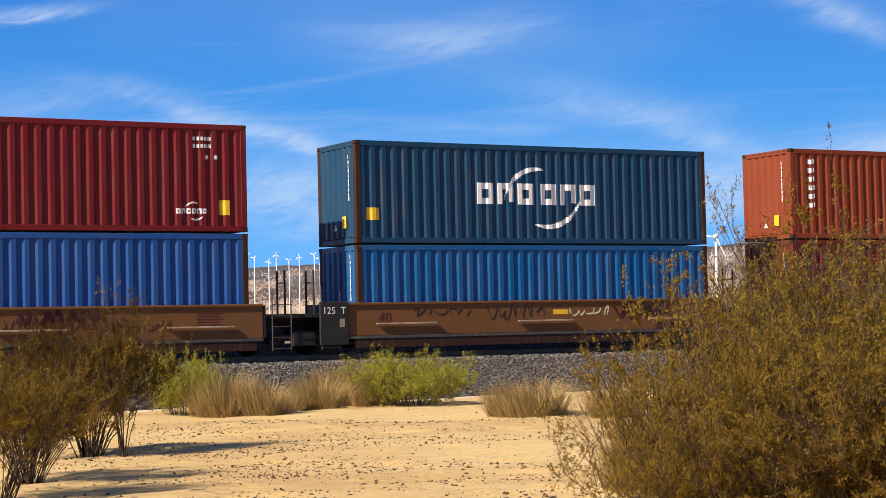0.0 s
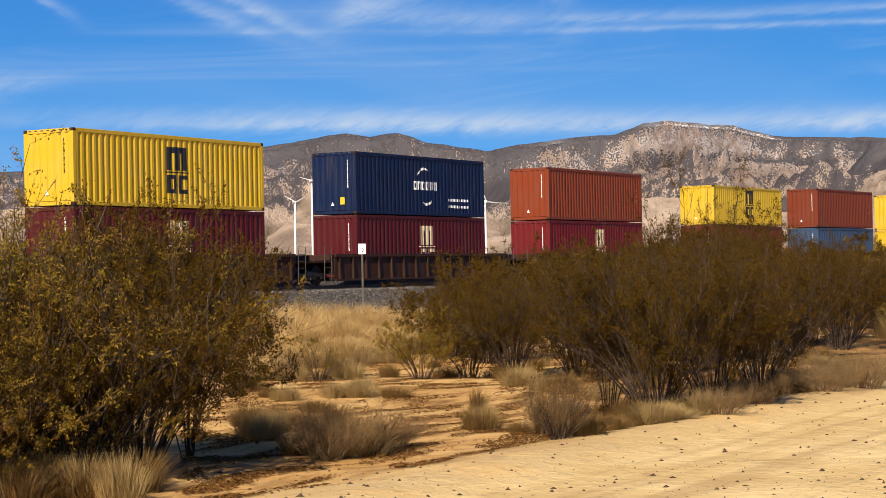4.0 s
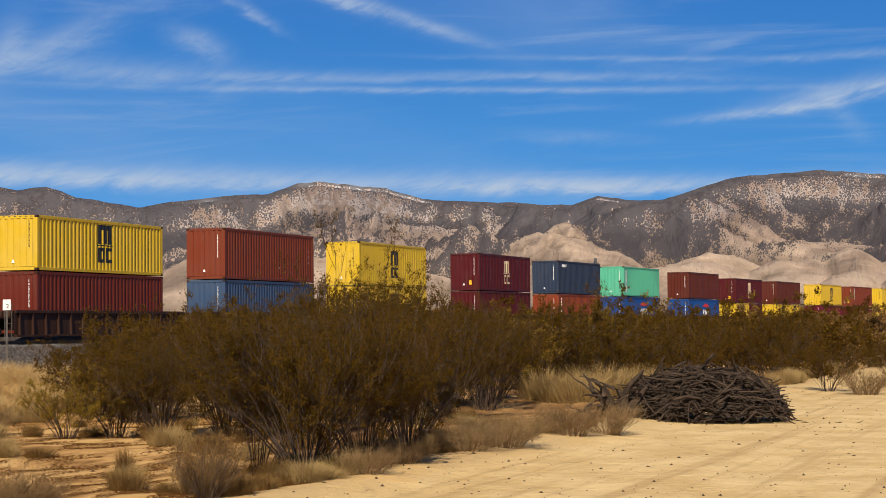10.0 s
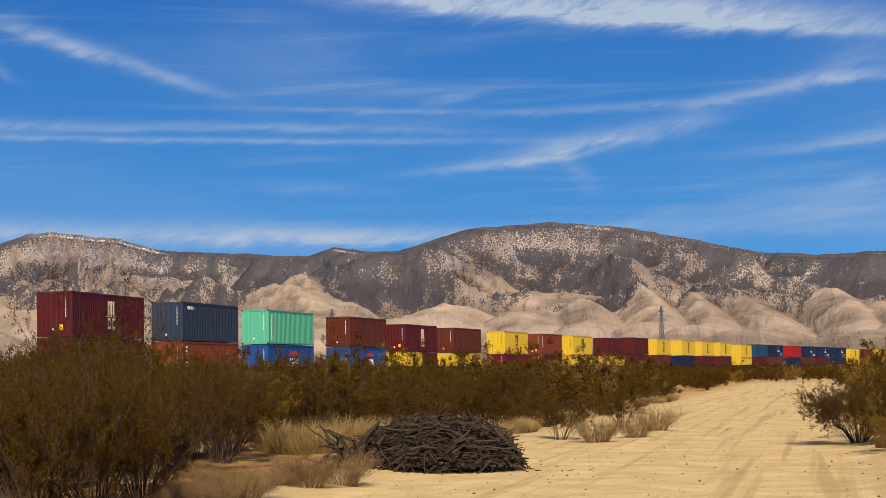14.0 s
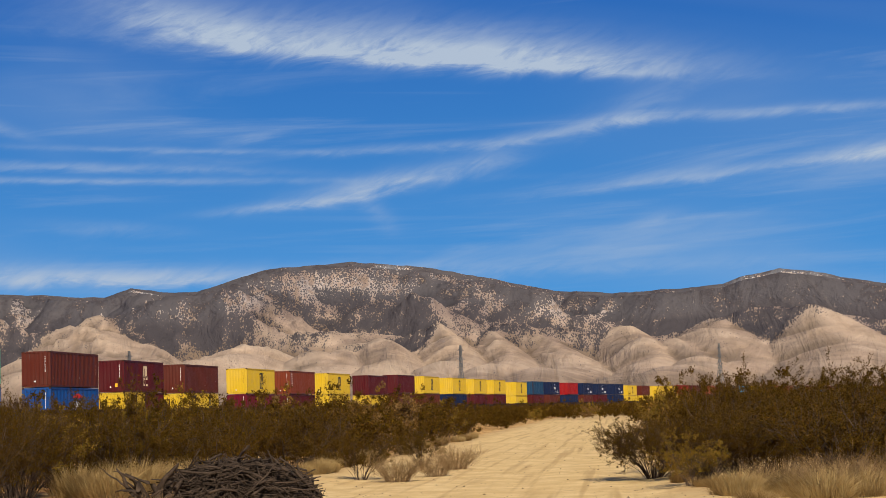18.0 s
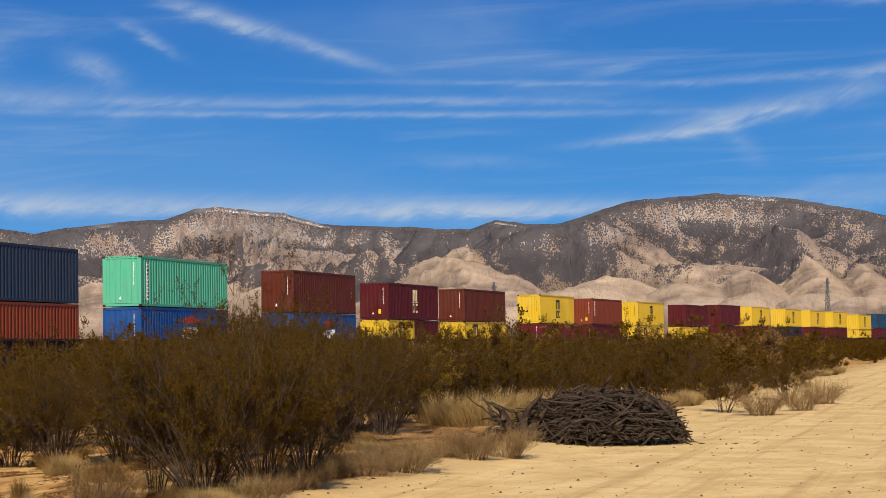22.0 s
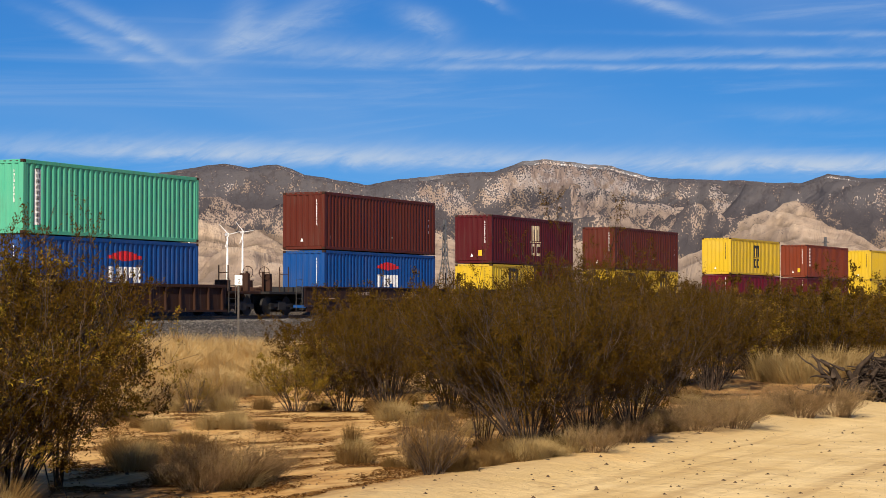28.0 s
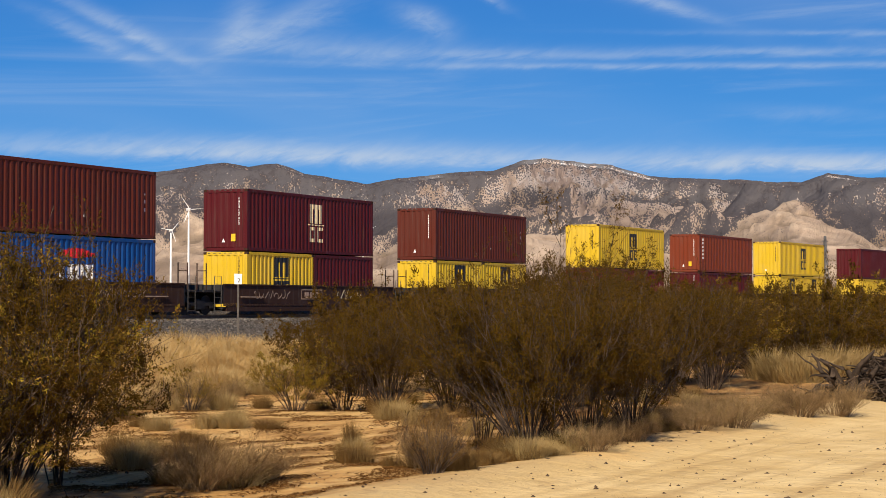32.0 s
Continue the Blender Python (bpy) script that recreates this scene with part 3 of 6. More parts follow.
# smooth foothills before the range: heading and height of the top in degrees, distance, half breadth in degrees, paleness
FOOTHILLS = ((20, 1.3, 2300, 4.0, 0.4), (27, 1.5, 2400, 4.0, 0.4), (34, 1.5, 2300, 4.5, 0.4), (39.5, 1.9, 2500, 4.0, 0.45), (44, 2.1, 2500, 4.0, 0.5), (48.4, 2.5, 2600, 3.6, 0.5),
             (51.6, 2.65, 2600, 3.0, 0.5), (55.5, 2.95, 2550, 2.2, 1.0), (57.3, 2.8, 2500, 2.0, 1.0), (60.2, 2.3, 2500, 3.2, 0.5), (63.4, 2.4, 2500, 3.0, 0.55), (66.7, 2.95, 2650, 4.2, 0.8),
             (66.2, 1.5, 2050, 1.8, 0.9), (70.4, 2.2, 2450, 3.2, 0.6), (74.75, 3.2, 2600, 4.2, 0.55), (73.4, 1.9, 2200, 2.4, 0.5), (80.4, 3.62, 2850, 5.6, 0.45), (79.3, 2.6, 2450, 3.2, 0.75),
             (82.0, 2.0, 2250, 2.4, 0.6), (83.3, 2.2, 2250, 1.9, 1.0), (85.25, 2.3, 2250, 1.5, 1.0), (86.6, 2.2, 2220, 1.6, 0.95), (85.9, 2.8, 2700, 3.4, 0.4), (88.2, 2.0, 2200, 2.2, 0.6),
             (90.7, 2.2, 2300, 2.2, 0.85), (92.2, 1.7, 2100, 2.2, 0.7), (93.3, 2.5, 2500, 3.2, 0.6), (96.5, 2.2, 2400, 3.0, 0.6))


LATTICE_VALUES = np.random.default_rng(77).random((256, 256))


def value_noise(x, y):
    """Smooth noise over the plane with its two slopes."""
    ix, iy = np.floor(x).astype(int), np.floor(y).astype(int)
    fx, fy = x - ix, y - iy
    ux, uy = fx ** 3 * (fx * (fx * 6 - 15) + 10), fy ** 3 * (fy * (fy * 6 - 15) + 10)
    dx, dy = 30 * fx ** 2 * (fx - 1) ** 2, 30 * fy ** 2 * (fy - 1) ** 2
    a, b = LATTICE_VALUES[ix & 255, iy & 255], LATTICE_VALUES[(ix + 1) & 255, iy & 255]
    c, d = LATTICE_VALUES[ix & 255, (iy + 1) & 255], LATTICE_VALUES[(ix + 1) & 255, (iy + 1) & 255]
    k = a - b - c + d
    return a + (b - a) * ux + (c - a) * uy + k * ux * uy, dx * ((b - a) + k * uy), dy * ((c - a) + k * ux)


def eroded(x, y, octaves, damp=1.0):
    """Worn hills: detail is damped where the slope is already steep, so that ridges stay crisp and floors smooth."""
    total, sx, sy, amp = np.zeros_like(x), np.zeros_like(x), np.zeros_like(x), 1.0
    for _ in range(octaves):
        v, dx, dy = value_noise(x, y)
        sx, sy = sx + dx, sy + dy
        total = total + amp * v / (1 + damp * (sx * sx + sy * sy))
        amp *= 0.5
        x, y = 1.6 * x - 1.2 * y + 3.7, 1.2 * x + 1.6 * y + 8.1
    return total


def mountains():
    azs = np.concatenate([np.arange(-20, 12, 0.8), np.arange(12, 101, 0.06), np.arange(101, 140, 0.8)])
    rs = np.concatenate([np.linspace(1350, 1900, 12), np.linspace(1920, 4150, 124), np.linspace(4200, 4800, 5)])
    crest = np.interp(azs, [p[0] for p in SKYLINE], [p[1] for p in SKYLINE])
    crest += np.array([0.03 * noise.fractal(Vector((a * 1.9, 7.7, 0)), 1.0, 2.0, 4) for a in azs])
    A, R = np.meshgrid(azs, rs, indexing="ij")
    E = np.repeat(np.radians(crest)[:, None], len(rs), 1)
    X, Y = R * np.sin(np.radians(A)), R * np.cos(np.radians(A))
    top = 4150 * np.tan(E) + 1.65
    wx, wy = value_noise(X / 700 + 5, Y / 700)[0] - 0.5, value_noise(X / 700 + 40, Y / 700 + 9)[0] - 0.5
    worn = eroded(X / 390 + wx * 1.1 + 11, Y / 390 + wy * 1.1 + 3, 7, 0.7) / 1.1
    # the main slope climbs from the plain to the crest; rounded foothills stand before it
    v = np.clip((R - 1700) / 2450, 0, 1)
    slope = top * (0.20 * np.clip(v / 0.4, 0, 1) ** 1.6 + 0.80 * np.clip((v - 0.12) / 0.88, 0, 1) ** 1.5)
    hills, pale = np.zeros_like(R), np.zeros_like(R)
    aw, rw = A + 4.0 * wx + 1.6 * (worn - 0.5), R + 560 * wy
    for az, el, rt, wide, bare in FOOTHILLS:
        q = np.hypot((aw - az) / (wide * 1.5), np.where(rw < rt, (rw - rt) / 800, (rw - rt) / 430))
        h = rt * math.tan(radians(el)) * (1.04 * (1 - np.clip(q, 0, 1.0) ** 1.15) * 0.8 + 0.2 * np.exp(-2 * q * q))
        pale = np.where(h > hills, bare * 0.85 * np.clip(1.6 - 1.7 * q, 0, 1), pale)
        hills = np.maximum(hills, h)
    rough = np.clip((R - 1650) / 500, 0, 1) * np.clip((4150 - R) / 500, 0.12, 1)
    low = hills * (0.80 + 0.80 * (worn - 0.45) * rough)
    high = slope * (1 + 0.75 * (worn - 0.55) * rough) + 70 * (worn - 0.5) * rough
    soft = np.clip((low - high) / 14, 0, 1)
    h = np.maximum(low, high)
    h = np.minimum(h, (R * np.tan(E) + 1.65) * np.where(R < 4100, 0.97, 1.0))
    h = np.where(R >= 4149, top, h)
    h = np.where(R > 4150, top * (1 - (R - 4150) / 2800 * 2.6), np.maximum(h, 0) - np.where(R < 1700, 3, 0))
    # how hollow each spot lies; the colour darkens hollows and lightens ridges by it
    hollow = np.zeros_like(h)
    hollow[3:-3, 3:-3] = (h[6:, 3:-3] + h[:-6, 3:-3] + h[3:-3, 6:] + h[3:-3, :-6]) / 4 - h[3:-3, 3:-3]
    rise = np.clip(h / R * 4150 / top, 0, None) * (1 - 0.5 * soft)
    k = len(rs)
    i, j = np.meshgrid(np.arange(k - 1), np.arange(len(azs) - 1))
    n0 = (j * k + i).ravel()
    me = mesh_of("mountain_range", np.stack([X, Y, h], 2).reshape(-1, 3), np.stack([n0, n0 + 1, n0 + k + 1, n0 + k], 1), True)
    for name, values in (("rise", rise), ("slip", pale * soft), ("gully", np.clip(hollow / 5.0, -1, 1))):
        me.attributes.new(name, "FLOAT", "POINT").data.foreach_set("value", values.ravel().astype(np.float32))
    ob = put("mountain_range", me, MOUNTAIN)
    tagged(ob, "dry tan mountain range dotted with dark trees and a little snow", "mountains", kind="structure")


mountains()


# ---- the railway ----
def strip(name, profile, s0, s1, step, mat, smooth=False):
    """A profile (offset from the near side, height) drawn along the track."""
    verts, faces, k = [], [], len(profile)
    stations = np.arange(s0, s1, step)
    for s in stations:
        (ax, ay), (bx, by) = along(s - 2), along(s + 2)
        n = Vector((-(by - ay), bx - ax)).normalized()
        x, y = along(s)
        verts.extend((x + n[0] * o, y + n[1] * o, z) for o, z in profile)
    for i in range(len(stations) - 1):
        faces.extend((i * k + j, i * k + j + 1, (i + 1) * k + j + 1, (i + 1) * k + j) for j in range(k - 1))
    return put(name, mesh_of(name, verts, faces, smooth), mat)


MID = 1.219
# the ridge behind the track is made up, to darken the gap under wagons
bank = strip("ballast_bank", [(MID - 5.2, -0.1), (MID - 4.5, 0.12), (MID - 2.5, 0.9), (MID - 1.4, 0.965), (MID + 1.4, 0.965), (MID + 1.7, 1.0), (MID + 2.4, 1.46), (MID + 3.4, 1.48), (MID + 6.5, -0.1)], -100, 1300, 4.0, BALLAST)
tagged(bank, "grey crushed-stone ballast bank under the rails, with an added ridge behind", "ballast", kind="structure")
for side in (-0.7175, 0.7175):
    c = MID + side
    rail = strip("rail", [(c - 0.07, 0.985), (c - 0.07, 1.0), (c - 0.012, 1.03), (c - 0.012, 1.115), (c - 0.036, 1.125), (c - 0.036, 1.15), (c + 0.036, 1.15), (c + 0.036, 1.125), (c + 0.012, 1.115), (c + 0.012, 1.03), (c + 0.07, 1.0), (c + 0.07, 0.985)], -100, 1300, 2.0, RAIL)
    tagged(rail, "rusty steel rail with a polished head", "rail", kind="structure")
    head = strip("rail_head", [(c - 0.034, 1.150), (c - 0.030, 1.155), (c + 0.030, 1.155), (c + 0.034, 1.150)], -100, 1300, 2.0, RAILTOP)
    head.parent = rail


# ---- shrubs ----
def rods(points, r0, r1):
    """Three-sided tapering rods along many short lines at once: points is (lines, stations, 3)."""
    k, n, _ = points.shape
    r = np.asarray(r0)[:, None] + (np.asarray(r1) - np.asarray(r0))[:, None] * np.linspace(0, 1, n)[None]
    a = math.tau * np.arange(3) / 3
    ring = np.stack([np.cos(a), np.sin(a), 0.3 * np.cos(a + 1.0)], 1)
    verts = (points[:, :, None, :] + ring[None, None] * r[:, :, None, None]).reshape(-1, 3)
    quad = np.array([(i * 3 + c, i * 3 + (c + 1) % 3, i * 3 + 3 + (c + 1) % 3, i * 3 + 3 + c) for i in range(n - 1) for c in range(3)])
    return verts, (quad[None] + (np.arange(k) * n * 3)[:, None, None]).reshape(-1, 4)


def shrub(seed, h, w, stems, forks, twigs, leaves, leaf, low=0.3, root=0.05, rim=0.45, clump=1.6, lean=(0, 0)):
    """Creosote: stems fan out from a narrow root and fork, wiry twigs end in small sprays of leaves, with bare stems and gaps between."""
    g = np.random.default_rng(seed)
    lobes = np.append(g.uniform(0.68, 1.0, 9), 0)
    lobes[9] = lobes[0]
    a = g.uniform(0, math.tau, stems)
    q = np.sqrt(g.uniform(0, 1, stems))
    lobe = np.interp(a / math.tau * 9, range(10), lobes)
    reach = 0.46 * w * q * (0.65 + 0.35 * lobe)
    high = h * (rim + (1 - rim) * np.sqrt(1 - (0.94 * q) ** 2)) * (0.35 + 0.65 * lobe) * g.uniform(0.7, 1.0, stems)
    u = np.linspace(0, 1, 6)
    out = reach[:, None] * u[None] ** 1.12
    bend = np.cumsum(g.normal(0, 0.018 * w, (stems, 6, 3)), 1) * u[None, :, None]
    base = np.stack([np.cos(a), np.sin(a)], 1) * (g.random(stems) ** 0.5 * root * w)[:, None]
    line = np.stack([base[:, 0, None] + np.cos(a)[:, None] * out + lean[0] * u[None] ** 1.3, base[:, 1, None] + np.sin(a)[:, None] * out + lean[1] * u[None] ** 1.3,
                     high[:, None] * u[None] ** 0.95 - 0.05 * (u[None] == 0)], 2) + bend
    thick = (0.0035 + 0.0042 * h) * g.uniform(0.6, 1.35, stems)

    def sprout(lines, per, u0, length, spread, up, stations):
        """Side shoots on lines: start spots, bent paths."""
        k, n, _ = lines.shape
        src = np.repeat(np.arange(k), per)
        at = (u0 + (1 - u0) * g.random(len(src)) ** 0.8) * (n - 1)
        i = np.minimum(n - 2, at.astype(int))
        f = (at - i)[:, None]
        p = lines[src, i] * (1 - f) + lines[src, i + 1] * f
        d = lines[src, i + 1] - lines[src, i]
        d = d / (np.linalg.norm(d, axis=1, keepdims=True) + 1e-9) + g.normal(0, spread, (len(src), 3)) + (0, 0, up)
        d = d / np.linalg.norm(d, axis=1, keepdims=True) * (length * g.uniform(0.5, 1.15, len(src)))[:, None]
        t = np.linspace(0, 1, stations)[None, :, None]
        kink = np.cumsum(g.normal(0, 0.10 * length, (len(src), stations, 3)), 1) * t
        return src, p[:, None] + d[:, None] * t + kink + np.array((0, 0, 0.25 * length)) * t ** 2

    src1, branch = sprout(line, forks, low, 0.26 * h + 0.05 * w, 0.72, 0.0, 4)
    src2, twig = sprout(branch, twigs, 0.15, 0.09 + 0.045 * h, 0.95, 0.1, 2)
    wood = [rods(line, thick, thick * 0.3), rods(branch, thick[src1] * 0.5, thick[src1] * 0.2), rods(twig, thick[src1][src2] * 0.17, thick[src1][src2] * 0.07)]
    shift, wv, wf = 0, [], []
    for v, f in wood:
        wv.append(v)
        wf.append(f + shift)
        shift += len(v)
    rich = (g.random(len(branch)) ** clump)[src2] * g.uniform(0.15, 1.0, len(twig))       # some sprays are leafy, others nearly bare
    pick = g.choice(len(twig), leaves, p=rich / rich.sum())
    t = (1.12 - 0.95 * g.random(leaves) ** 1.3)[:, None]
    way = twig[pick, 1] - twig[pick, 0]
    c = twig[pick, 0] + way * t + g.normal(0, leaf * 1.1, (leaves, 3))
    d = way / (np.linalg.norm(way, axis=1, keepdims=True) + 1e-9) + g.normal(0, 0.8, (leaves, 3))
    d /= np.linalg.norm(d, axis=1, keepdims=True)
    e = np.cross(d, g.normal(0, 1, (leaves, 3)))
    e /= np.linalg.norm(e, axis=1, keepdims=True)
    s = leaf * g.uniform(0.55, 1.3, (leaves, 1))
    tri = np.stack([c - d * s, c + e * s * 0.7, c + d * s], 1).reshape(-1, 3)
    tri[:, 2] = np.maximum(tri[:, 2], 0.02)
    return (np.concatenate(wv), np.concatenate(wf)), (tri, np.arange(leaves * 3).reshape(-1, 3))


def tuft(seed, h, w, blades, width=0.007):
    """A clump of dry grass: thin bent blades."""
    g = np.random.default_rng(seed)
    a, q = g.uniform(0, math.tau, blades), np.sqrt(g.uniform(0, 1, blades))
    q *= 0.75 + 0.25 * np.sin(a * 3 + seed) * np.cos(a * 2)
    root = np.stack([np.cos(a) * q * w * 0.36, np.sin(a) * q * w * 0.36, np.zeros(blades)], 1)
    b = a + g.normal(0, 0.7, blades)
    out = q * w * 0.22 + np.abs(g.normal(0, 0.10, blades)) * w
    hh = h * g.uniform(0.2, 1.0, blades) ** 0.8 * (1 - 0.4 * q)
    tip = root + np.stack([np.cos(b) * out, np.sin(b) * out, hh], 1)
    midp = root * 0.5 + tip * 0.5 + np.stack([-np.cos(b) * out * 0.12, -np.sin(b) * out * 0.12, hh * 0.12], 1)
    side = np.stack([-np.sin(b + 0.8), np.cos(b + 0.8), np.zeros(blades)], 1) * width
    verts = np.stack([root - side, root + side, midp + side * 0.8, midp - side * 0.8, tip], 1).reshape(-1, 3)
    k = np.arange(blades)[:, None] * 5
    quads = k + np.array([[0, 1, 2, 3]])
    tris = k + np.array([[3, 2, 4]])
    return verts, [tuple(f) for f in quads] + [tuple(f) for f in tris]


class Plant:
    """The meshes of one kind of shrub, shared by all its copies."""

    def __init__(self, kind, wood, leaves):
        self.wood = mesh_of(kind + "_stems", *wood, True)
        self.leaves = mesh_of(kind + "_leaves", *leaves)


def plant(kind, x, y, leafmat, woodmat=BARK, scale=(1, 1), turn=0.0, name="creosote_bush", label="", group=""):
    top = new(name)
    top.matrix_basis = pose(x, y, swell(x, y), 0, 0, turn) @ Matrix.Diagonal((scale[0], scale[0], scale[1], 1))
    put("wood", kind.wood, woodmat, top)
    put("foliage", kind.leaves, leafmat, top)
    return tagged(top, label, "bush", group)


def polar(az, d):
    return d * math.sin(radians(az)), d * math.cos(radians(az))


# ---- containers and wagons ----
PITCH = 0.345


def side_profile(length):
    """Breakpoints (x, depth) of a corrugated wall between its posts."""
    n = int((length - 0.36) / PITCH)
    x0 = -n * PITCH / 2
    pts = [(-length / 2 + 0.14, 0.0)]
    for i in range(n):
        a = x0 + i * PITCH
        pts += [(a + 0.06, 0.0), (a + 0.12, 0.038), (a + 0.225, 0.038), (a + 0.285, 0.0)]
    pts.append((length / 2 - 0.14, 0.0))
    return pts


MESHES = {}


def cached(key, make):
    if key not in MESHES:
        MESHES[key] = make()
    return MESHES[key]


def corrugated(length, z0, z1):
    pts = side_profile(length)
    verts = [(x, d, z) for x, d in pts for z in (z0, z1)] + [(x, d + 0.006, z) for x, d in pts for z in (z0, z1)]
    n = len(pts)
    faces = [(2 * i, 2 * i + 2, 2 * i + 3, 2 * i + 1) for i in range(n - 1)]
    faces += [(2 * (n + i), 2 * (n + i) + 1, 2 * (n + i) + 3, 2 * (n + i) + 2) for i in range(n - 1)]
    return mesh_of("corrugated_panel", verts, faces)


def depth_at(x, pts):
    return float(np.interp(x, [p[0] for p in pts], [p[1] for p in pts]))


def decal(rects, length):
    """Painted marks on a corrugated wall: each (x0, x1, z0, z1) follows the folds."""
    pts = side_profile(length)
    verts, faces = [], []
    for x0, x1, z0, z1 in rects:
        xs = [x0] + [p[0] for p in pts if x0 < p[0] < x1] + [x1]
        k = len(verts)
        for x in xs:
            d = depth_at(x, pts) - 0.004
            verts += [(x, d, z0), (x, d, z1)]
        faces += [(k + 2 * i, k + 2 * i + 2, k + 2 * i + 3, k + 2 * i + 1) for i in range(len(xs) - 1)]
    return mesh_of("painted_mark", verts, faces)


def arc(cx, cz, r, a0, a1, wide):
    """An arc of a ring as narrow upright slices."""
    out = []
    n = 22
    for i in range(n):
        a, b = radians(a0 + (a1 - a0) * i / n), radians(a0 + (a1 - a0) * (i + 1) / n)
        wa = wide * math.sin(math.pi * (i + 0.5) / n) ** 0.5
        x0, x1 = sorted((cx + r * math.cos(a), cx + r * math.cos(b)))
        za = cz + r * math.sin((a + b) / 2)
        out.append((x0, x1 + 0.004, za - wa / 2 - abs(math.tan((a + b) / 2 + math.pi / 2)) * 0.0, za + wa / 2))
    return out


def blocks(x, z, n, wide, tall, gap, stroke):
    """A row of blocky shapes, each a thick frame of strokes."""
    out = []
    for i in range(n):
        a = x + i * (wide + gap)
        out += [(a, a + stroke, z, z + tall), (a + wide - stroke, a + wide, z + (tall * 0.1 if i % 2 else 0), z + tall)]
        out.append((a + stroke, a + wide - stroke, z + tall - stroke, z + tall))
        if i % 3 != 1:
            out.append((a + stroke, a + wide - stroke, z, z + stroke))
    return out


def arch_mark(cx, z):
    """An arched sign over two squarish blocks."""
    w = 1.35
    out = [(cx - w / 2 + k * 0.48, cx - w / 2 + k * 0.48 + 0.30, z + 0.92, z + 1.62) for k in range(3)]
    out.append((cx - w / 2, cx + w / 2 - 0.08, z + 1.62, z + 1.86))
    out.append((cx - w / 2 - 0.12, cx + w / 2 + 0.05, z + 0.82, z + 0.87))
    for k in range(2):
        a = cx - w / 2 + k * 0.72
        out += [(a, a + 0.6, z, z + 0.17), (a, a + 0.2, z + 0.17, z + 0.62), (a, a + 0.6, z + 0.58, z + 0.74)]
        if k == 0:
            out.append((a + 0.4, a + 0.6, z + 0.17, z + 0.58))
    return out


def marks_for(kind, h):
    """Painted marks of a long wall: material, shapes."""
    if kind == "arch_black":
        return [(BLACK, arch_mark(0.2, h * 0.20))]
    if kind == "arch_cream":
        return [(CREAM, arch_mark(0.3, h * 0.20))]
    if kind == "sweep":
        letters = blocks(-2.15, 1.15, 3, 0.56, 0.62, 0.13, 0.18) + blocks(0.02, 1.15, 3, 0.56, 0.62, 0.13, 0.18)
        return [(WHITE, letters + arc(-0.1, 1.05, 1.15, 78, 170, 0.16) + arc(0.25, 1.75, 1.25, -110, -15, 0.16)), (YELLOW, [(-5.75, -5.35, 0.65, 1.0)])]
    if kind == "sweep_small":
        letters = blocks(-0.9, 1.25, 3, 0.30, 0.42, 0.07, 0.10) + blocks(0.25, 1.25, 3, 0.30, 0.42, 0.07, 0.10)
        lines = [(2.4 + 0.26 * k, 2.6 + 0.26 * k, z, z + 0.13) for z in (0.75, 0.42) for k in range(8)]
        return [(WHITE, letters + arc(0.1, 1.55, 0.75, 60, 150, 0.13) + arc(0.3, 1.3, 0.75, -120, -40, 0.13) + lines)]
    if kind == "tail":
        lines = [(4.55 + 0.11 * k, 4.63 + 0.11 * k, z, z + 0.10) for z in (2.25, 2.45) for k in range(5)] + [(4.9, 5.0, 1.95, 2.05), (5.15, 5.25, 1.95, 2.05)]
        return [(WHITE, blocks(4.05, 0.48, 6, 0.12, 0.14, 0.03, 0.04) + arc(4.55, 0.5, 0.28, 60, 150, 0.05) + arc(4.6, 0.6, 0.28, -120, -40, 0.05) + lines), (YELLOW, [(5.30, 5.58, 0.45, 0.85)])]
    if kind == "upright":
        return [(WHITE, [(-5.35, -5.20, z, z + 0.15) for z in (1.0, 1.28, 1.56, 1.84, 2.12, 2.40)] + [(-5.16, -5.10, z + 0.02, z + 0.17) for z in (1.0, 1.28, 1.56, 1.84, 2.12, 2.40)])]
    if kind == "upright_tall":
        return [(WHITE, [(-5.35, -4.95, 0.35, 2.55)]), (BLACK, [(-5.28, -5.03, 0.45 + 0.22 * k, 0.60 + 0.22 * k) for k in range(10)])]
    if kind == "bars":
        return [(RED, [(-0.9 + 0.3 * k, -0.6 + 0.3 * k, 1.98 + 0.03 * abs(4.5 - k), 2.42 - 0.015 * (k - 4.5) ** 2) for k in range(10)]), (WHITE, [(-0.55, -0.15, 1.1, 1.75), (0.0, 0.4, 1.1, 1.75), (0.55, 0.8, 1.1, 1.75), (0.9, 1.1, 1.3, 1.75), (1.2, 1.7, 1.1, 1.75)])]
    if kind == "plain_name":
        return [(WHITE, [(-5.1 + 0.32 * k, -4.86 + 0.32 * k, 2.35, 2.58) for k in range(5)])]
    if kind == "arch_short":
        return [(BLACK, arch_mark(0.1, h * 0.2))]
    if kind == "label":
        return [(WHITE, [(-5.45, -5.38, 0.55, 0.75), (-5.45, -5.39, 0.85, 0.92), (5.3, 5.38, 1.15, 1.3), (5.3, 5.38, 1.5, 1.66), (5.3, 5.38, 1.85, 1.92), (1.0, 1.08, 0.75, 0.83)])]
    return []


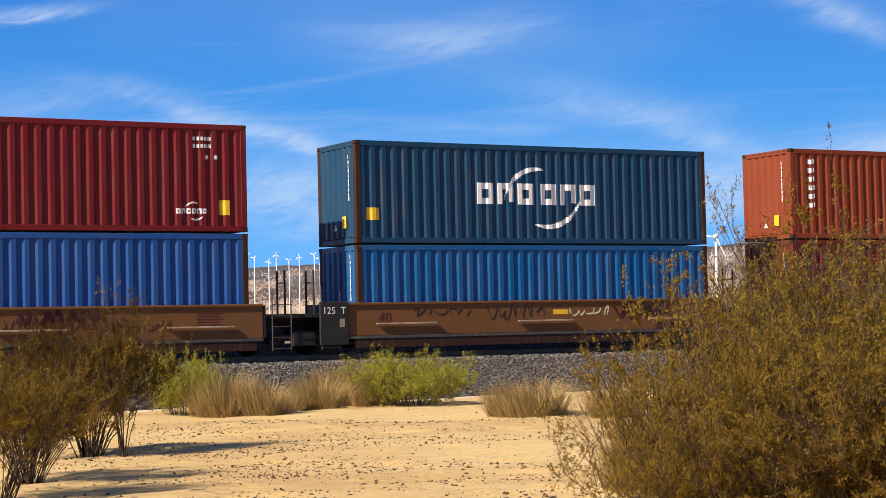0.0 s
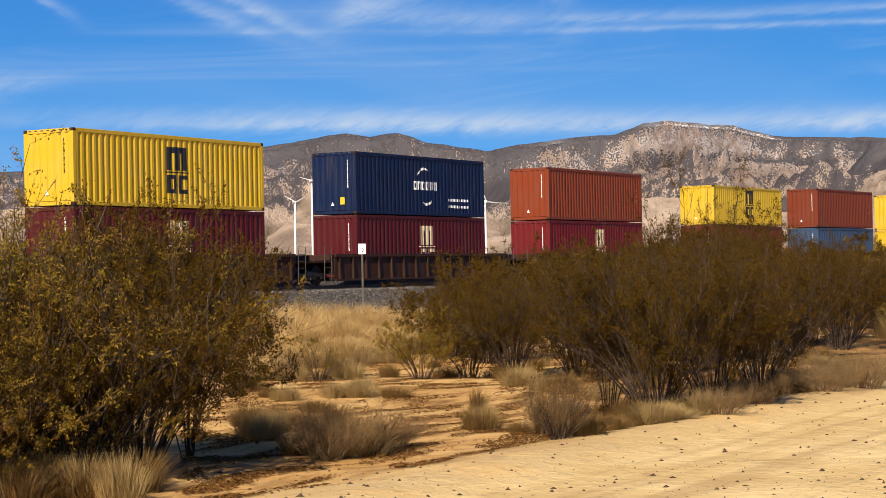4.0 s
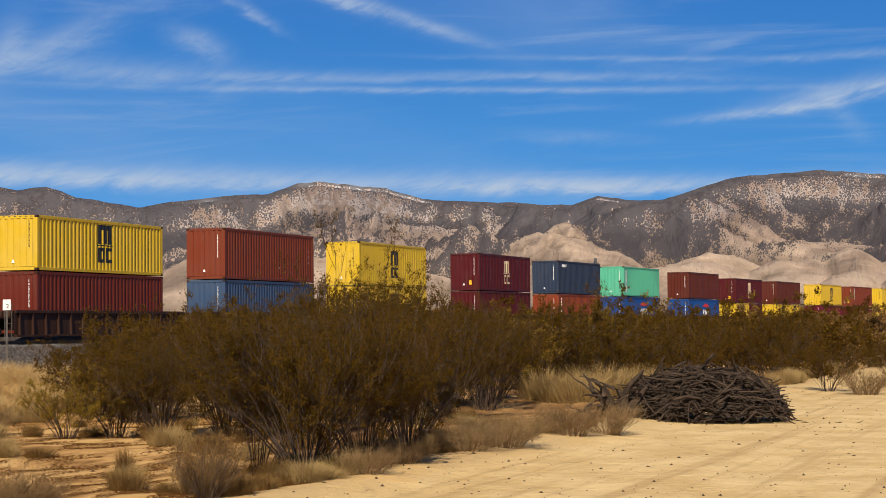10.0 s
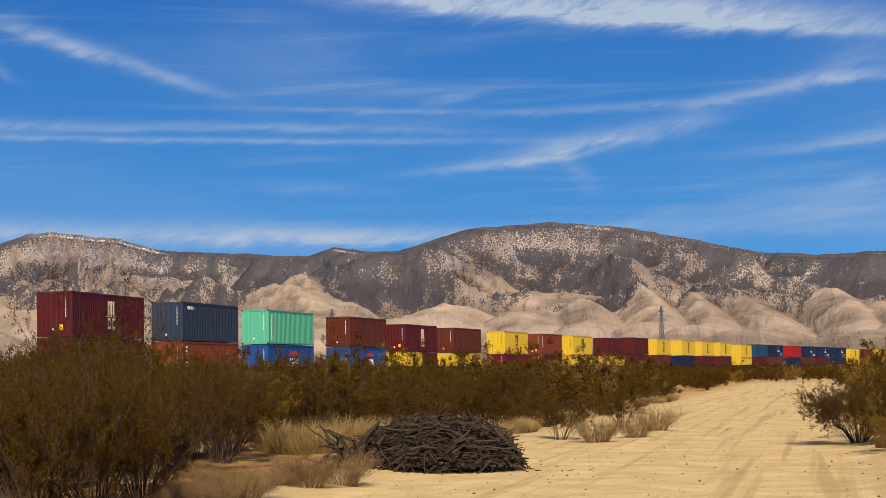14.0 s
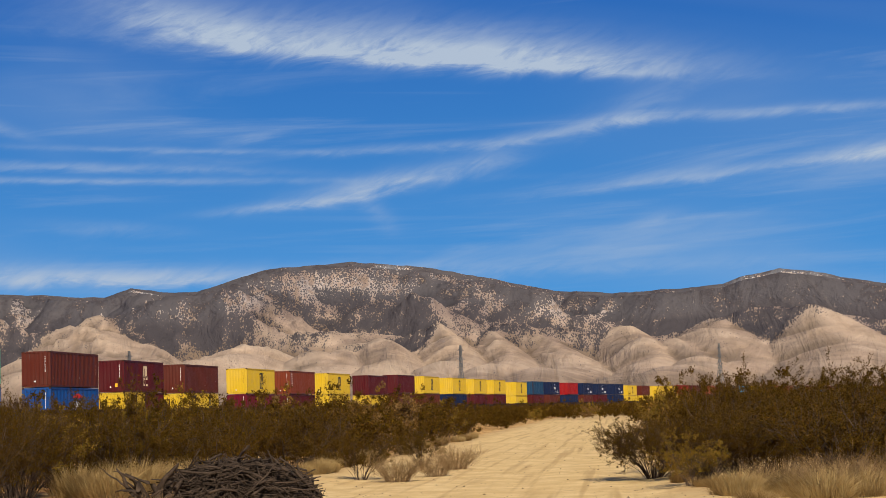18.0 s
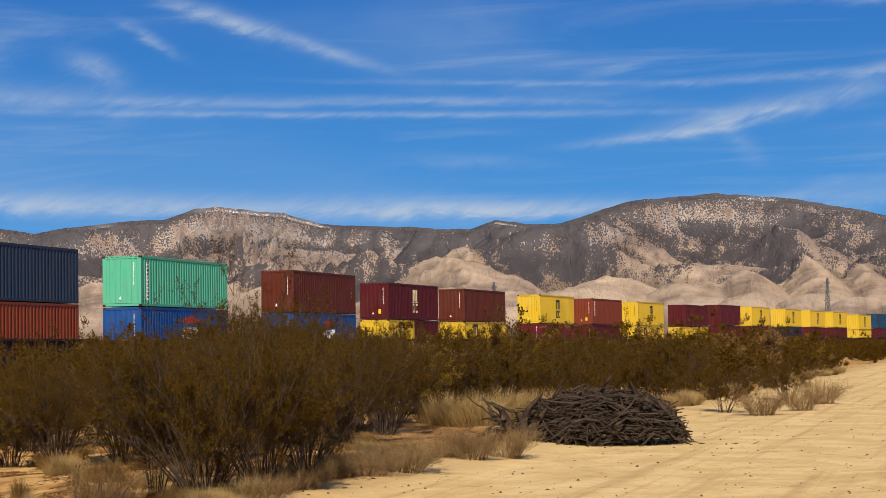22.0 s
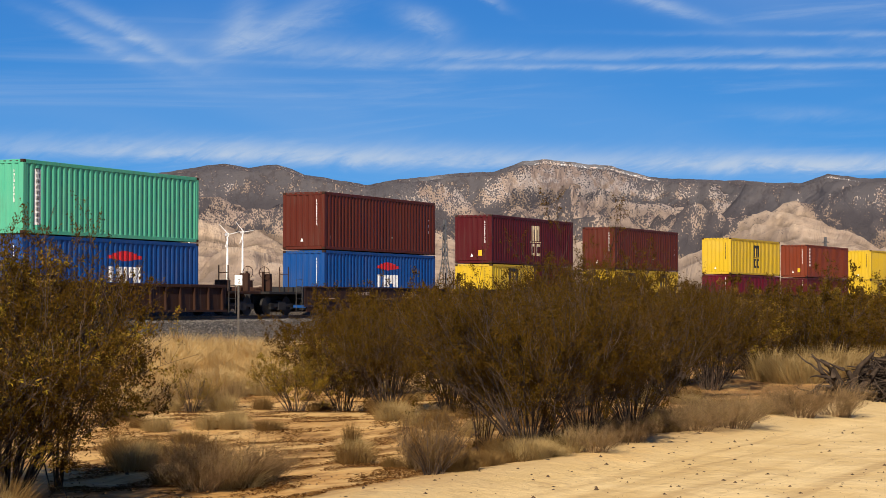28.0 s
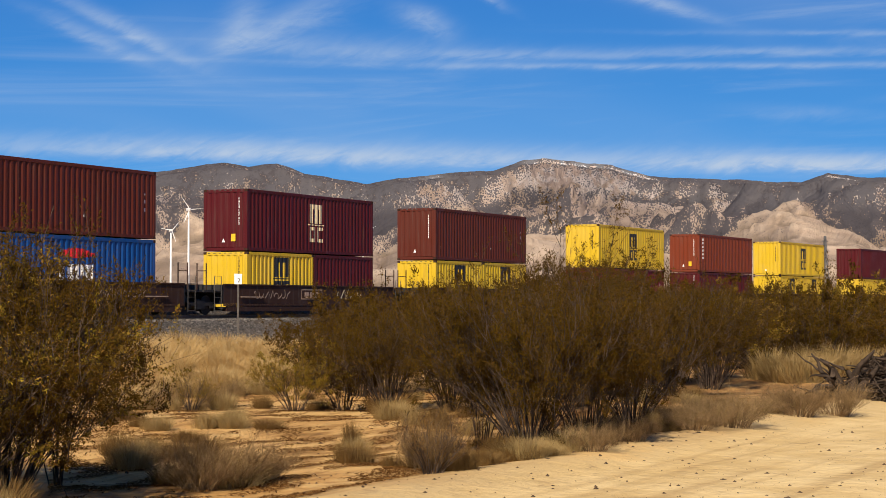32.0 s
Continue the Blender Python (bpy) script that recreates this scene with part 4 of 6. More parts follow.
def container(length, height, tint, marks="", detail=2, label=""):
    """A shipping container with its origin at the middle of its underside; its plain end points along -x."""
    top = new("shipping_container")
    mat = PAINT[tint]
    L, W, H = length, 2.438, height
    wall = cached(("wall", L, H), lambda: corrugated(L, 0.16, H - 0.12))
    put("side_panel", wall, mat, top, pose(0, -W / 2 + 0.012, 0))
    put("side_panel", wall, mat, top, pose(0, W / 2 - 0.012, 0, 0, 0, 180))
    endw = cached(("end", H), lambda: corrugated(W, 0.18, H - 0.12))
    put("end_panel", endw, mat, top, pose(-L / 2 + 0.02, 0, 0, 0, 0, -90))
    post = cached(("post", H), lambda: bevelled("corner_post", box_data(-0.085, 0.085, -0.08, 0.08, 0.12, H - 0.12), 0.012))
    for sx in (-1, 1):
        for sy in (-1, 1):
            put("corner_post", post, CAR_BROWN if tint in ("teal", "bright", "royal") else mat, top, pose(sx * (L / 2 - 0.088), sy * (W / 2 - 0.082), 0))
    rail = cached(("rail", L), lambda: bevelled("side_rail", box_data(-L / 2 + 0.17, L / 2 - 0.17, -0.05, 0.05, -0.075, 0.075), 0.008))
    for sy in (-1, 1):
        put("bottom_rail", rail, mat, top, pose(0, sy * (W / 2 - 0.052), 0.085))
        put("top_rail", rail, mat, top, pose(0, sy * (W / 2 - 0.052), H - 0.08))
    beam = cached("beam", lambda: bevelled("end_beam", box_data(-0.05, 0.05, -W / 2 + 0.17, W / 2 - 0.17, -0.075, 0.075), 0.008))
    for sx in (-1, 1):
        put("end_beam", beam, mat, top, pose(sx * (L / 2 - 0.06), 0, 0.085))
        put("end_beam", beam, mat, top, pose(sx * (L / 2 - 0.06), 0, H - 0.08))
    put("roof", cached(("roof", L), lambda: roof_sheet(L)), mat, top, pose(0, 0, H - 0.045))
    door = cached(("door", H), lambda: mesh_of("door", *join(box_data(-0.03, 0.0, -0.56, 0.56, 0.17, H - 0.17), box_data(0, 0.03, -0.5, 0.5, 0.5, 0.62), box_data(0, 0.03, -0.5, 0.5, H - 0.7, H - 0.58))))
    for sy in (-1, 1):
        put("door", door, mat, top, pose(L / 2 - 0.03, sy * 0.565, 0))
    put("floor", cached(("floor", L), lambda: mesh_of("floor", *box_data(-L / 2 + 0.1, L / 2 - 0.1, -W / 2 + 0.11, W / 2 - 0.11, 0.05, 0.12))), CAR_BLACK, top)
    if detail > 0:
        cast = cached("cast", lambda: bevelled("corner_casting", box_data(-0.09, 0.09, -0.082, 0.082, -0.059, 0.059), 0.015))
        for sx in (-1, 1):
            for sy in (-1, 1):
                for z in (0.06, H - 0.06):
                    put("corner_casting", cast, CAR_BROWN if detail > 1 else mat, top, pose(sx * (L / 2 - 0.086), sy * (W / 2 - 0.08), z))
        if detail > 1:
            tag = cached(("tag", H), lambda: mesh_of("code_strip", *join(*[box_data(-0.003, 0, -0.79 + 0.015 * (k % 2), -0.74, H * 0.42 + 0.13 * k, H * 0.42 + 0.13 * k + 0.09 + 0.03 * (k % 3 == 0)) for k in range(10)])))
            put("code_strip", tag, WHITE if tint != "yellow" else BLACK, top, pose(-L / 2 + 0.012, 0, 0), "upright strip of painted characters")["kind"] = "stuff"
            put("hazard_mark", cached("hazard", lambda: mesh_of("hazard_mark", [(0, -0.09, 0), (0, 0.09, 0), (0, 0, 0.19), (-0.003, -0.09, 0), (-0.003, 0.09, 0), (-0.003, 0, 0.19)], [(3, 5, 4), (0, 1, 2)])), WHITE, top, pose(-L / 2 + 0.010, 0.1, H * 0.14))
            lip = cached("lip", lambda: mesh_of("lashing_lip", *box_data(-0.012, 0, -0.06, 0.06, 0, 0.035)))
            for k in range(7):
                put("lashing_lip", lip, STEEL, top, pose(-L / 2 + 0.012, -0.9 + 0.3 * k, H - 0.075))
            if marks in ("upright", "sweep", "sweep_small", "arch_cream"):
                put("sticker", cached("sticker", lambda: mesh_of("sticker", *box_data(-0.003, 0, -0.12, 0.12, 0, 0.34))), YELLOW, top, pose(-L / 2 + 0.011, -0.45, 0.45), "yellow warning sticker")
    for mat2, rects in marks_for(marks, H):
        put("painted_mark", cached(("mark", marks, H, mat2.name), lambda: decal(rects, L)), mat2, top, pose(0, -W / 2 + 0.012, 0))["kind"] = "stuff"
    return tagged(top, label, "container", "containers on the train")


def roof_sheet(L):
    n = int(L / 0.4)
    verts, faces = [], []
    for i in range(n + 1):
        x = -L / 2 + 0.1 + (L - 0.2) * i / n
        z = 0.012 if i % 2 else -0.008
        verts += [(x, -1.12, z), (x, 1.12, z)]
    faces = [(2 * i, 2 * i + 2, 2 * i + 3, 2 * i + 1) for i in range(n)]
    return mesh_of("roof_sheet", verts, faces)


WORDS = {"crimson": "crimson red", "maroon": "dark maroon", "brick": "brick red", "brown": "red-brown", "orange": "orange-red", "yellow": "yellow",
         "royal": "royal blue", "bright": "bright blue", "teal": "dark teal blue", "navy": "navy blue", "slate": "slate blue", "grey_blue": "faded grey-blue",
         "blue": "mid blue", "mint": "mint green", "rust": "rusty orange", "magenta": "magenta red", "red": "bright red", "sky": "light blue", "cream": "cream", "grey": "dark grey"}
SIGNS = {"arch_black": "with a black arched sign", "arch_cream": "with a cream arched sign", "sweep": "with a white arc sign",
         "sweep_small": "with a white arc sign", "tail": "with a small white sign", "upright": "with white upright characters",
         "upright_tall": "with upright white characters", "bars": "with red and white shapes", "plain_name": "with a short white name", "label": "with small white codes", "": "with plain corrugated sides"}


def truck():
    """A freight truck: two side frames, bolster and four wheels."""
    parts = [("side_frame", join(box_data(-1.05, 1.05, -1.10, -0.98, 0.40, 0.58), box_data(-0.35, 0.35, -1.12, -0.96, 0.25, 0.66), box_data(-1.05, -0.75, -1.1, -0.98, 0.3, 0.56), box_data(0.75, 1.05, -1.1, -0.98, 0.3, 0.56))),
             ("side_frame", join(box_data(-1.05, 1.05, 0.98, 1.10, 0.40, 0.58), box_data(-0.35, 0.35, 0.96, 1.12, 0.25, 0.66), box_data(-1.05, -0.75, 0.98, 1.1, 0.3, 0.56), box_data(0.75, 1.05, 0.98, 1.1, 0.3, 0.56))),
             ("bolster", box_data(-0.22, 0.22, -0.95, 0.95, 0.45, 0.72))]
    return parts


def wheel_mesh():
    pts, rad = [(-0.07, 0), (0.035, 0), (0.05, 0), (0.07, 0)], [0.42, 0.42, 0.45, 0.45]
    verts, faces, n = [], [], 24
    for (y, _), r in zip(pts, rad):
        verts += [(r * math.cos(math.tau * k / n), y, r * math.sin(math.tau * k / n)) for k in range(n)]
    for i in range(len(pts) - 1):
        faces += [(i * n + k, (i + 1) * n + k, (i + 1) * n + (k + 1) % n, i * n + (k + 1) % n) for k in range(n)]
    faces += [tuple(range(n)), tuple(range(3 * n, 4 * n))[::-1]]
    return mesh_of("wheel", verts, faces)


WHEELS = []     # wheels that are seen to turn, and their seats


def add_truck(top, x, wheels=True, turning=False):
    frame_ob = None
    for i, (name, data) in enumerate(truck()):
        ob = put(name, cached(("truck", i), lambda: bevelled(name, data, 0.02)), CAR_BLACK, top, pose(x, 0, 0))
        frame_ob = frame_ob or ob
    if wheels:
        wm = cached("wheel", wheel_mesh)
        for dx in (-0.89, 0.89):
            for sy in (-1, 1):
                seat = pose(x + dx, sy * 0.72, 0.45, 0, 0, 0 if sy > 0 else 180)
                ob = put("wheel", wm, CAR_BLACK, top, seat)
                if turning and sy < 0:
                    WHEELS.append((ob, seat @ pose(0, 0, 0, 0, 0, 0)))


def well_car(half_well, left, right, left_end, right_end, ribbed, tint, detail=2, label="", turning=False):
    """One unit of a well wagon. left and right: from its middle to the joint or coupler; an end has a truck of its own and a platform."""
    top = new("well_wagon")
    hw = half_well
    Y = 1.30
    zt, zb = 1.42, 0.19
    for sy in (-1, 1):
        turn = pose(0, sy * Y, 0, 0, 0, 0 if sy < 0 else 180)
        if ribbed:
            put("side_sill", cached(("ribside", hw), lambda: mesh_of("side_sill", *box_data(-hw, hw, 0.0, 0.03, zb, zt))), tint, top, turn)
            put("top_chord", cached(("topc", hw), lambda: bevelled("top_chord", box_data(-hw, hw, -0.10, -0.003, zt - 0.14, zt), 0.012)), tint, top, turn)
            put("bottom_chord", cached(("botc", hw), lambda: bevelled("bottom_chord", box_data(-hw, hw, -0.13, -0.003, zb, zb + 0.10), 0.012)), tint, top, turn)
            if detail > 0:
                rib = cached("rib", lambda: mesh_of("rib", [(-0.03, 0, zb + 0.1), (0.03, 0, zb + 0.1), (0.03, 0, zt - 0.12), (-0.03, 0, zt - 0.12), (-0.04, -0.13, zb + 0.1), (0.04, -0.13, zb + 0.1), (0.04, -0.09, zt - 0.12), (-0.04, -0.09, zt - 0.12)],
                                                       [(4, 5, 6, 7), (0, 4, 7, 3), (1, 2, 6, 5), (3, 7, 6, 2), (0, 1, 5, 4)]))
                n = 15
                for i in range(n):
                    put("rib", rib, tint, top, turn @ pose(-hw + 0.35 + (2 * hw - 0.7) * i / (n - 1), 0, 0))
        else:
            put("side_sill", cached(("flatside", hw), lambda: bevelled("side_sill", box_data(-hw, hw, 0.0, 0.06, zb + 0.31, zt), 0.01)), tint, top, turn)
            put("top_chord", cached(("ftop", hw), lambda: bevelled("top_chord", box_data(-hw, hw, -0.05, -0.003, zt - 0.07, zt), 0.01)), tint, top, turn)
            put("belt_rail", cached(("fbelt", hw), lambda: bevelled("belt_rail", box_data(-hw, hw, -0.04, 0.05, zb + 0.22, zb + 0.305), 0.01)), STEEL if detail > 1 and tint is CAR_TAN else tint, top, turn)
            put("lower_chord", cached(("lowside", hw), lambda: mesh_of("lower_chord", *box_data(-hw + 0.2, hw - 0.2, -0.02, 0.04, zb - 0.03, zb + 0.215))), CAR_BROWN, top, turn)
            if detail > 1:
                ledge = cached("ledge", lambda: bevelled("step_rail", box_data(-0.95, 0.95, -0.10, -0.03, 0.0, 0.045), 0.006))
                for x in (-hw * 0.72, 0.0, hw * 0.72):
                    put("step_rail", ledge, PALE_BAR, top, turn @ pose(x, 0, 0.80))
    put("well_floor", cached(("wfloor", hw), lambda: mesh_of("well_floor", *join(box_data(-hw, hw, -1.26, -0.9, 0.27, 0.34), box_data(-hw, hw, 0.9, 1.26, 0.27, 0.34), *[box_data(-hw + 2 * hw * k / 6 - 0.15, -hw + 2 * hw * k / 6 + 0.15, -0.9, 0.9, 0.27, 0.34) for k in range(1, 6)]))), CAR_BLACK, top)
    for sgn, reach, own in ((-1, left, left_end), (1, right, right_end)):
        a, b = hw, reach - (0.35 if own else 0.05)
        deck = cached(("deck", round(b - a, 2)), lambda: bevelled("end_platform", join(box_data(0, b - a, -1.25, 1.25, 1.02, 1.14), box_data(-0.02, 0.10, -1.29, 1.29, 0.5, 1.38), box_data(0, b - a, -0.35, 0.35, 0.62, 1.03)), 0.015))
        put("end_platform", deck, CAR_BLACK if not ribbed else tint, top, pose(sgn * a, 0, 0, 0, 0, 0 if sgn > 0 else 180))
        if own:
            add_truck(top, sgn * (reach - 1.75), detail > 0, turning)
            put("coupler", cached("coupler", lambda: bevelled("coupler", join(box_data(-0.4, 0.25, -0.1, 0.1, 0.72, 0.95), box_data(0.2, 0.38, -0.16, 0.16, 0.70, 0.98)), 0.02)), CAR_BLACK, top, pose(sgn * (reach - 0.38), 0, 0, 0, 0, 0 if sgn > 0 else 180))
        elif sgn > 0:
            add_truck(top, reach, detail > 0, turning)
        if detail > 1:
            ladder = put("ladder", cached("ladder", ladder_frame), STEEL, top, pose(sgn * (hw + 0.55), -1.33, 0), "steel side ladder with grab irons")
            for z in (0.2, 0.5, 0.8, 1.1, 1.4):
                put("rung", cached("rung", lambda: mesh_of("rung", *tube([(-0.28, 0, 0), (0.28, 0, 0)], [0.014, 0.014], 6))), STEEL, ladder, pose(0, 0, z))
            if own or not ribbed:
                put("grab_post", cached("grab", lambda: mesh_of("grab_post", *join(tube([(0, 0, 1.1), (0, 0, 2.35)], [0.03, 0.03], 6), tube([(0, 0.5, 1.1), (0, 0.5, 2.35)], [0.03, 0.03], 6), tube([(0, 0, 2.0), (0, 0.5, 2.0)], [0.02, 0.02], 6)))), CAR_BROWN, top, pose(sgn * (hw + 0.85), -0.9, 0))
            if own:
                put("brake_wheel", cached("brake", brake_mesh), CAR_BROWN, top, pose(sgn * (b - 0.35), -0.75, 2.05, 0, 0, 90), "round hand-brake wheel on its stand")
                put("end_gear", cached("gear", lambda: bevelled("end_gear", join(box_data(-0.3, 0.3, -0.7, 0.7, 1.14, 1.35), box_data(-0.1, 0.15, -0.95, -0.5, 1.14, 2.0), box_data(-0.25, 0.25, 0.2, 0.8, 1.14, 1.7)), 0.03)), CAR_BROWN, top, pose(sgn * (b - 0.6), 0, 0))
    return tagged(top, label, "wagon", "well wagons of the train")


def ladder_frame():
    return mesh_of("ladder", *tube([(-0.28, 0, 0.15), (-0.28, 0, 1.75), (0.28, 0, 1.75), (0.28, 0, 0.15)], [0.018] * 4, 6))


def brake_mesh():
    n = 16
    ring = [(0.28 * math.cos(math.tau * k / n), 0, 0.28 * math.sin(math.tau * k / n)) for k in range(n + 1)]
    bits = [tube(ring, [0.02] * (n + 1), 5)]
    bits += [tube([(0, 0, 0), ring[k]], [0.014, 0.014], 5) for k in (0, 4, 8, 12)]
    bits.append(tube([(0, 0, 0), (0, 0.18, 0)], [0.04, 0.04], 6))
    bits.append(tube([(0, 0.12, 0), (0, 0.12, -0.95)], [0.05, 0.06], 6))
    return mesh_of("brake_wheel", *join(*bits))


LOW_BOX, HIGH_BOX = 2.591, 2.896
# the train: where each unit's load begins at the start, lower load, upper load; a load is (paint, mark, height) or two short ones
UNITS = [
    (8.0, ("royal", "", HIGH_BOX + 0.08), ("crimson", "tail", HIGH_BOX)), (23.48, ("bright", "", LOW_BOX + 0.1), ("teal", "sweep", HIGH_BOX)),
    (39.09, ("brick", "arch_cream", HIGH_BOX), ("orange", "upright", HIGH_BOX)), (58.71, ("yellow", "arch_black", HIGH_BOX), ("brick", "label", HIGH_BOX)),
    (80.13, ("maroon", "arch_cream", HIGH_BOX), ("yellow", "arch_black", HIGH_BOX)), (99.6, ("maroon", "arch_cream", HIGH_BOX), ("navy", "sweep_small", HIGH_BOX)),
    (119.1, ("crimson", "arch_cream", HIGH_BOX), ("orange", "label", HIGH_BOX)), (142.5, ("brick", "", HIGH_BOX), ("yellow", "arch_black", LOW_BOX)),
    (161.95, ("grey_blue", "", HIGH_BOX), ("rust", "label", HIGH_BOX)), (181.45, ("yellow", "arch_black", HIGH_BOX), ("yellow", "arch_black", HIGH_BOX)),
    (204.9, ("maroon", "label", HIGH_BOX), ("maroon", "arch_cream", HIGH_BOX)), (224.6, ("orange", "upright", HIGH_BOX), ("slate", "plain_name", HIGH_BOX)),
    (244.25, ("blue", "bars", HIGH_BOX), ("mint", "upright_tall", HIGH_BOX)), (267.6, ("blue", "bars", HIGH_BOX), ("brown", "label", HIGH_BOX)),
    (287.1, (("yellow", "maroon"), "", LOW_BOX), ("maroon", "arch_cream", HIGH_BOX)), (306.5, (("yellow", "yellow"), "", LOW_BOX), ("brown", "label", HIGH_BOX)),
    (330.3, ("magenta", "label", LOW_BOX), ("yellow", "arch_black", HIGH_BOX)), (349.9, ("maroon", "label", LOW_BOX), ("rust", "upright", HIGH_BOX)),
    (369.35, (("yellow", "yellow"), "", LOW_BOX), ("yellow", "arch_black", HIGH_BOX))]
REST = ("yellow:maroon maroon:maroon brown:yellow navy:yellow maroon:yellow maroon:yellow yellow:yellow maroon:teal brown:navy navy:red brown:navy maroon:navy navy:navy "
        "yellow:yellow yellow:brown yellow:yellow yellow:yellow brown:red brown:maroon brown:orange yellow:brown yellow:navy brown:sky brown:yellow cream:brown brown:red "
        "brown:rust brown:grey maroon:brown maroon:blue brown:maroon brown:navy yellow:yellow brown:brown yellow:cream maroon:rust blue:brown yellow:yellow brown:maroon "
        "navy:teal yellow:red brown:yellow").split()
s = 369.35
for i, pair in enumerate(REST):
    s += 23.45 if i % 3 == 0 else 19.5
    lower, upper = pair.split(":")
    UNITS.append((s, (lower, "", LOW_BOX if lower == "yellow" else HIGH_BOX), (upper, "arch_black" if upper == "yellow" else ("sweep_small" if upper == "navy" else ""), HIGH_BOX)))

MOVING = []     # thing, start along the track, shift along the wagon, height over the rails


def scrawl(seed, x, z, wide, tall, n, w=0.035):
    """A hand-drawn squiggle as one flat ribbon facing -y."""
    g = random.Random(seed)
    pts = []
    for k in range(n):
        u = k / (n - 1)
        pts.append((x + wide * u + g.uniform(-0.10, 0.10), z + tall * (0.5 + 0.5 * math.sin(k * 2.1 + g.uniform(-0.7, 0.7))) * g.uniform(0.6, 1.0)))
    verts, faces = [], []
    for k in range(n * 4 - 3):
        i, f = divmod(k, 4)
        p0, p1, p2, p3 = (pts[max(0, min(n - 1, i + j))] for j in (-1, 0, 1, 2))
        t = f / 4
        q = [0.5 * (2 * b1 + (c1 - a1) * t + (2 * a1 - 5 * b1 + 4 * c1 - d1) * t * t + (3 * b1 - a1 - 3 * c1 + d1) * t ** 3) for a1, b1, c1, d1 in zip(p0, p1, p2, p3)]
        verts += [(q[0] - w * 0.35, 0, q[1] + w / 2), (q[0] + w * 0.35, 0, q[1] - w / 2)]
    faces = [(2 * k, 2 * k + 1, 2 * k + 3, 2 * k + 2) for k in range(len(verts) // 2 - 1)]
    return mesh_of("graffiti", verts, faces)


def words(text, size, mat, name, m, parent=None, label=""):
    """Flat lettering, standing in the x-z plane and facing -y."""
    curve = bpy.data.curves.new(name, "FONT")
    curve.body, curve.size, curve.align_x, curve.align_y, curve.resolution_u = text, size, "CENTER", "CENTER", 2
    temp = bpy.data.objects.new(name, curve)
    scene.collection.objects.link(temp)
    me = bpy.data.meshes.new_from_object(temp.evaluated_get(bpy.context.evaluated_depsgraph_get()))
    bpy.data.objects.remove(temp)
    me.materials.clear()
    me.materials.append(None)
    ob = put(name, me, mat, parent, m @ pose(0, 0, 0, 90, 0, 0), label)
    ob["kind"] = "stuff"
    return ob


def patch(car, x0, x1, z0, z1, mat, name="painted_patch"):
    put(name, mesh_of(name, *box_data(x0, x1, -1.304, -1.300, z0, z1)), mat, car)


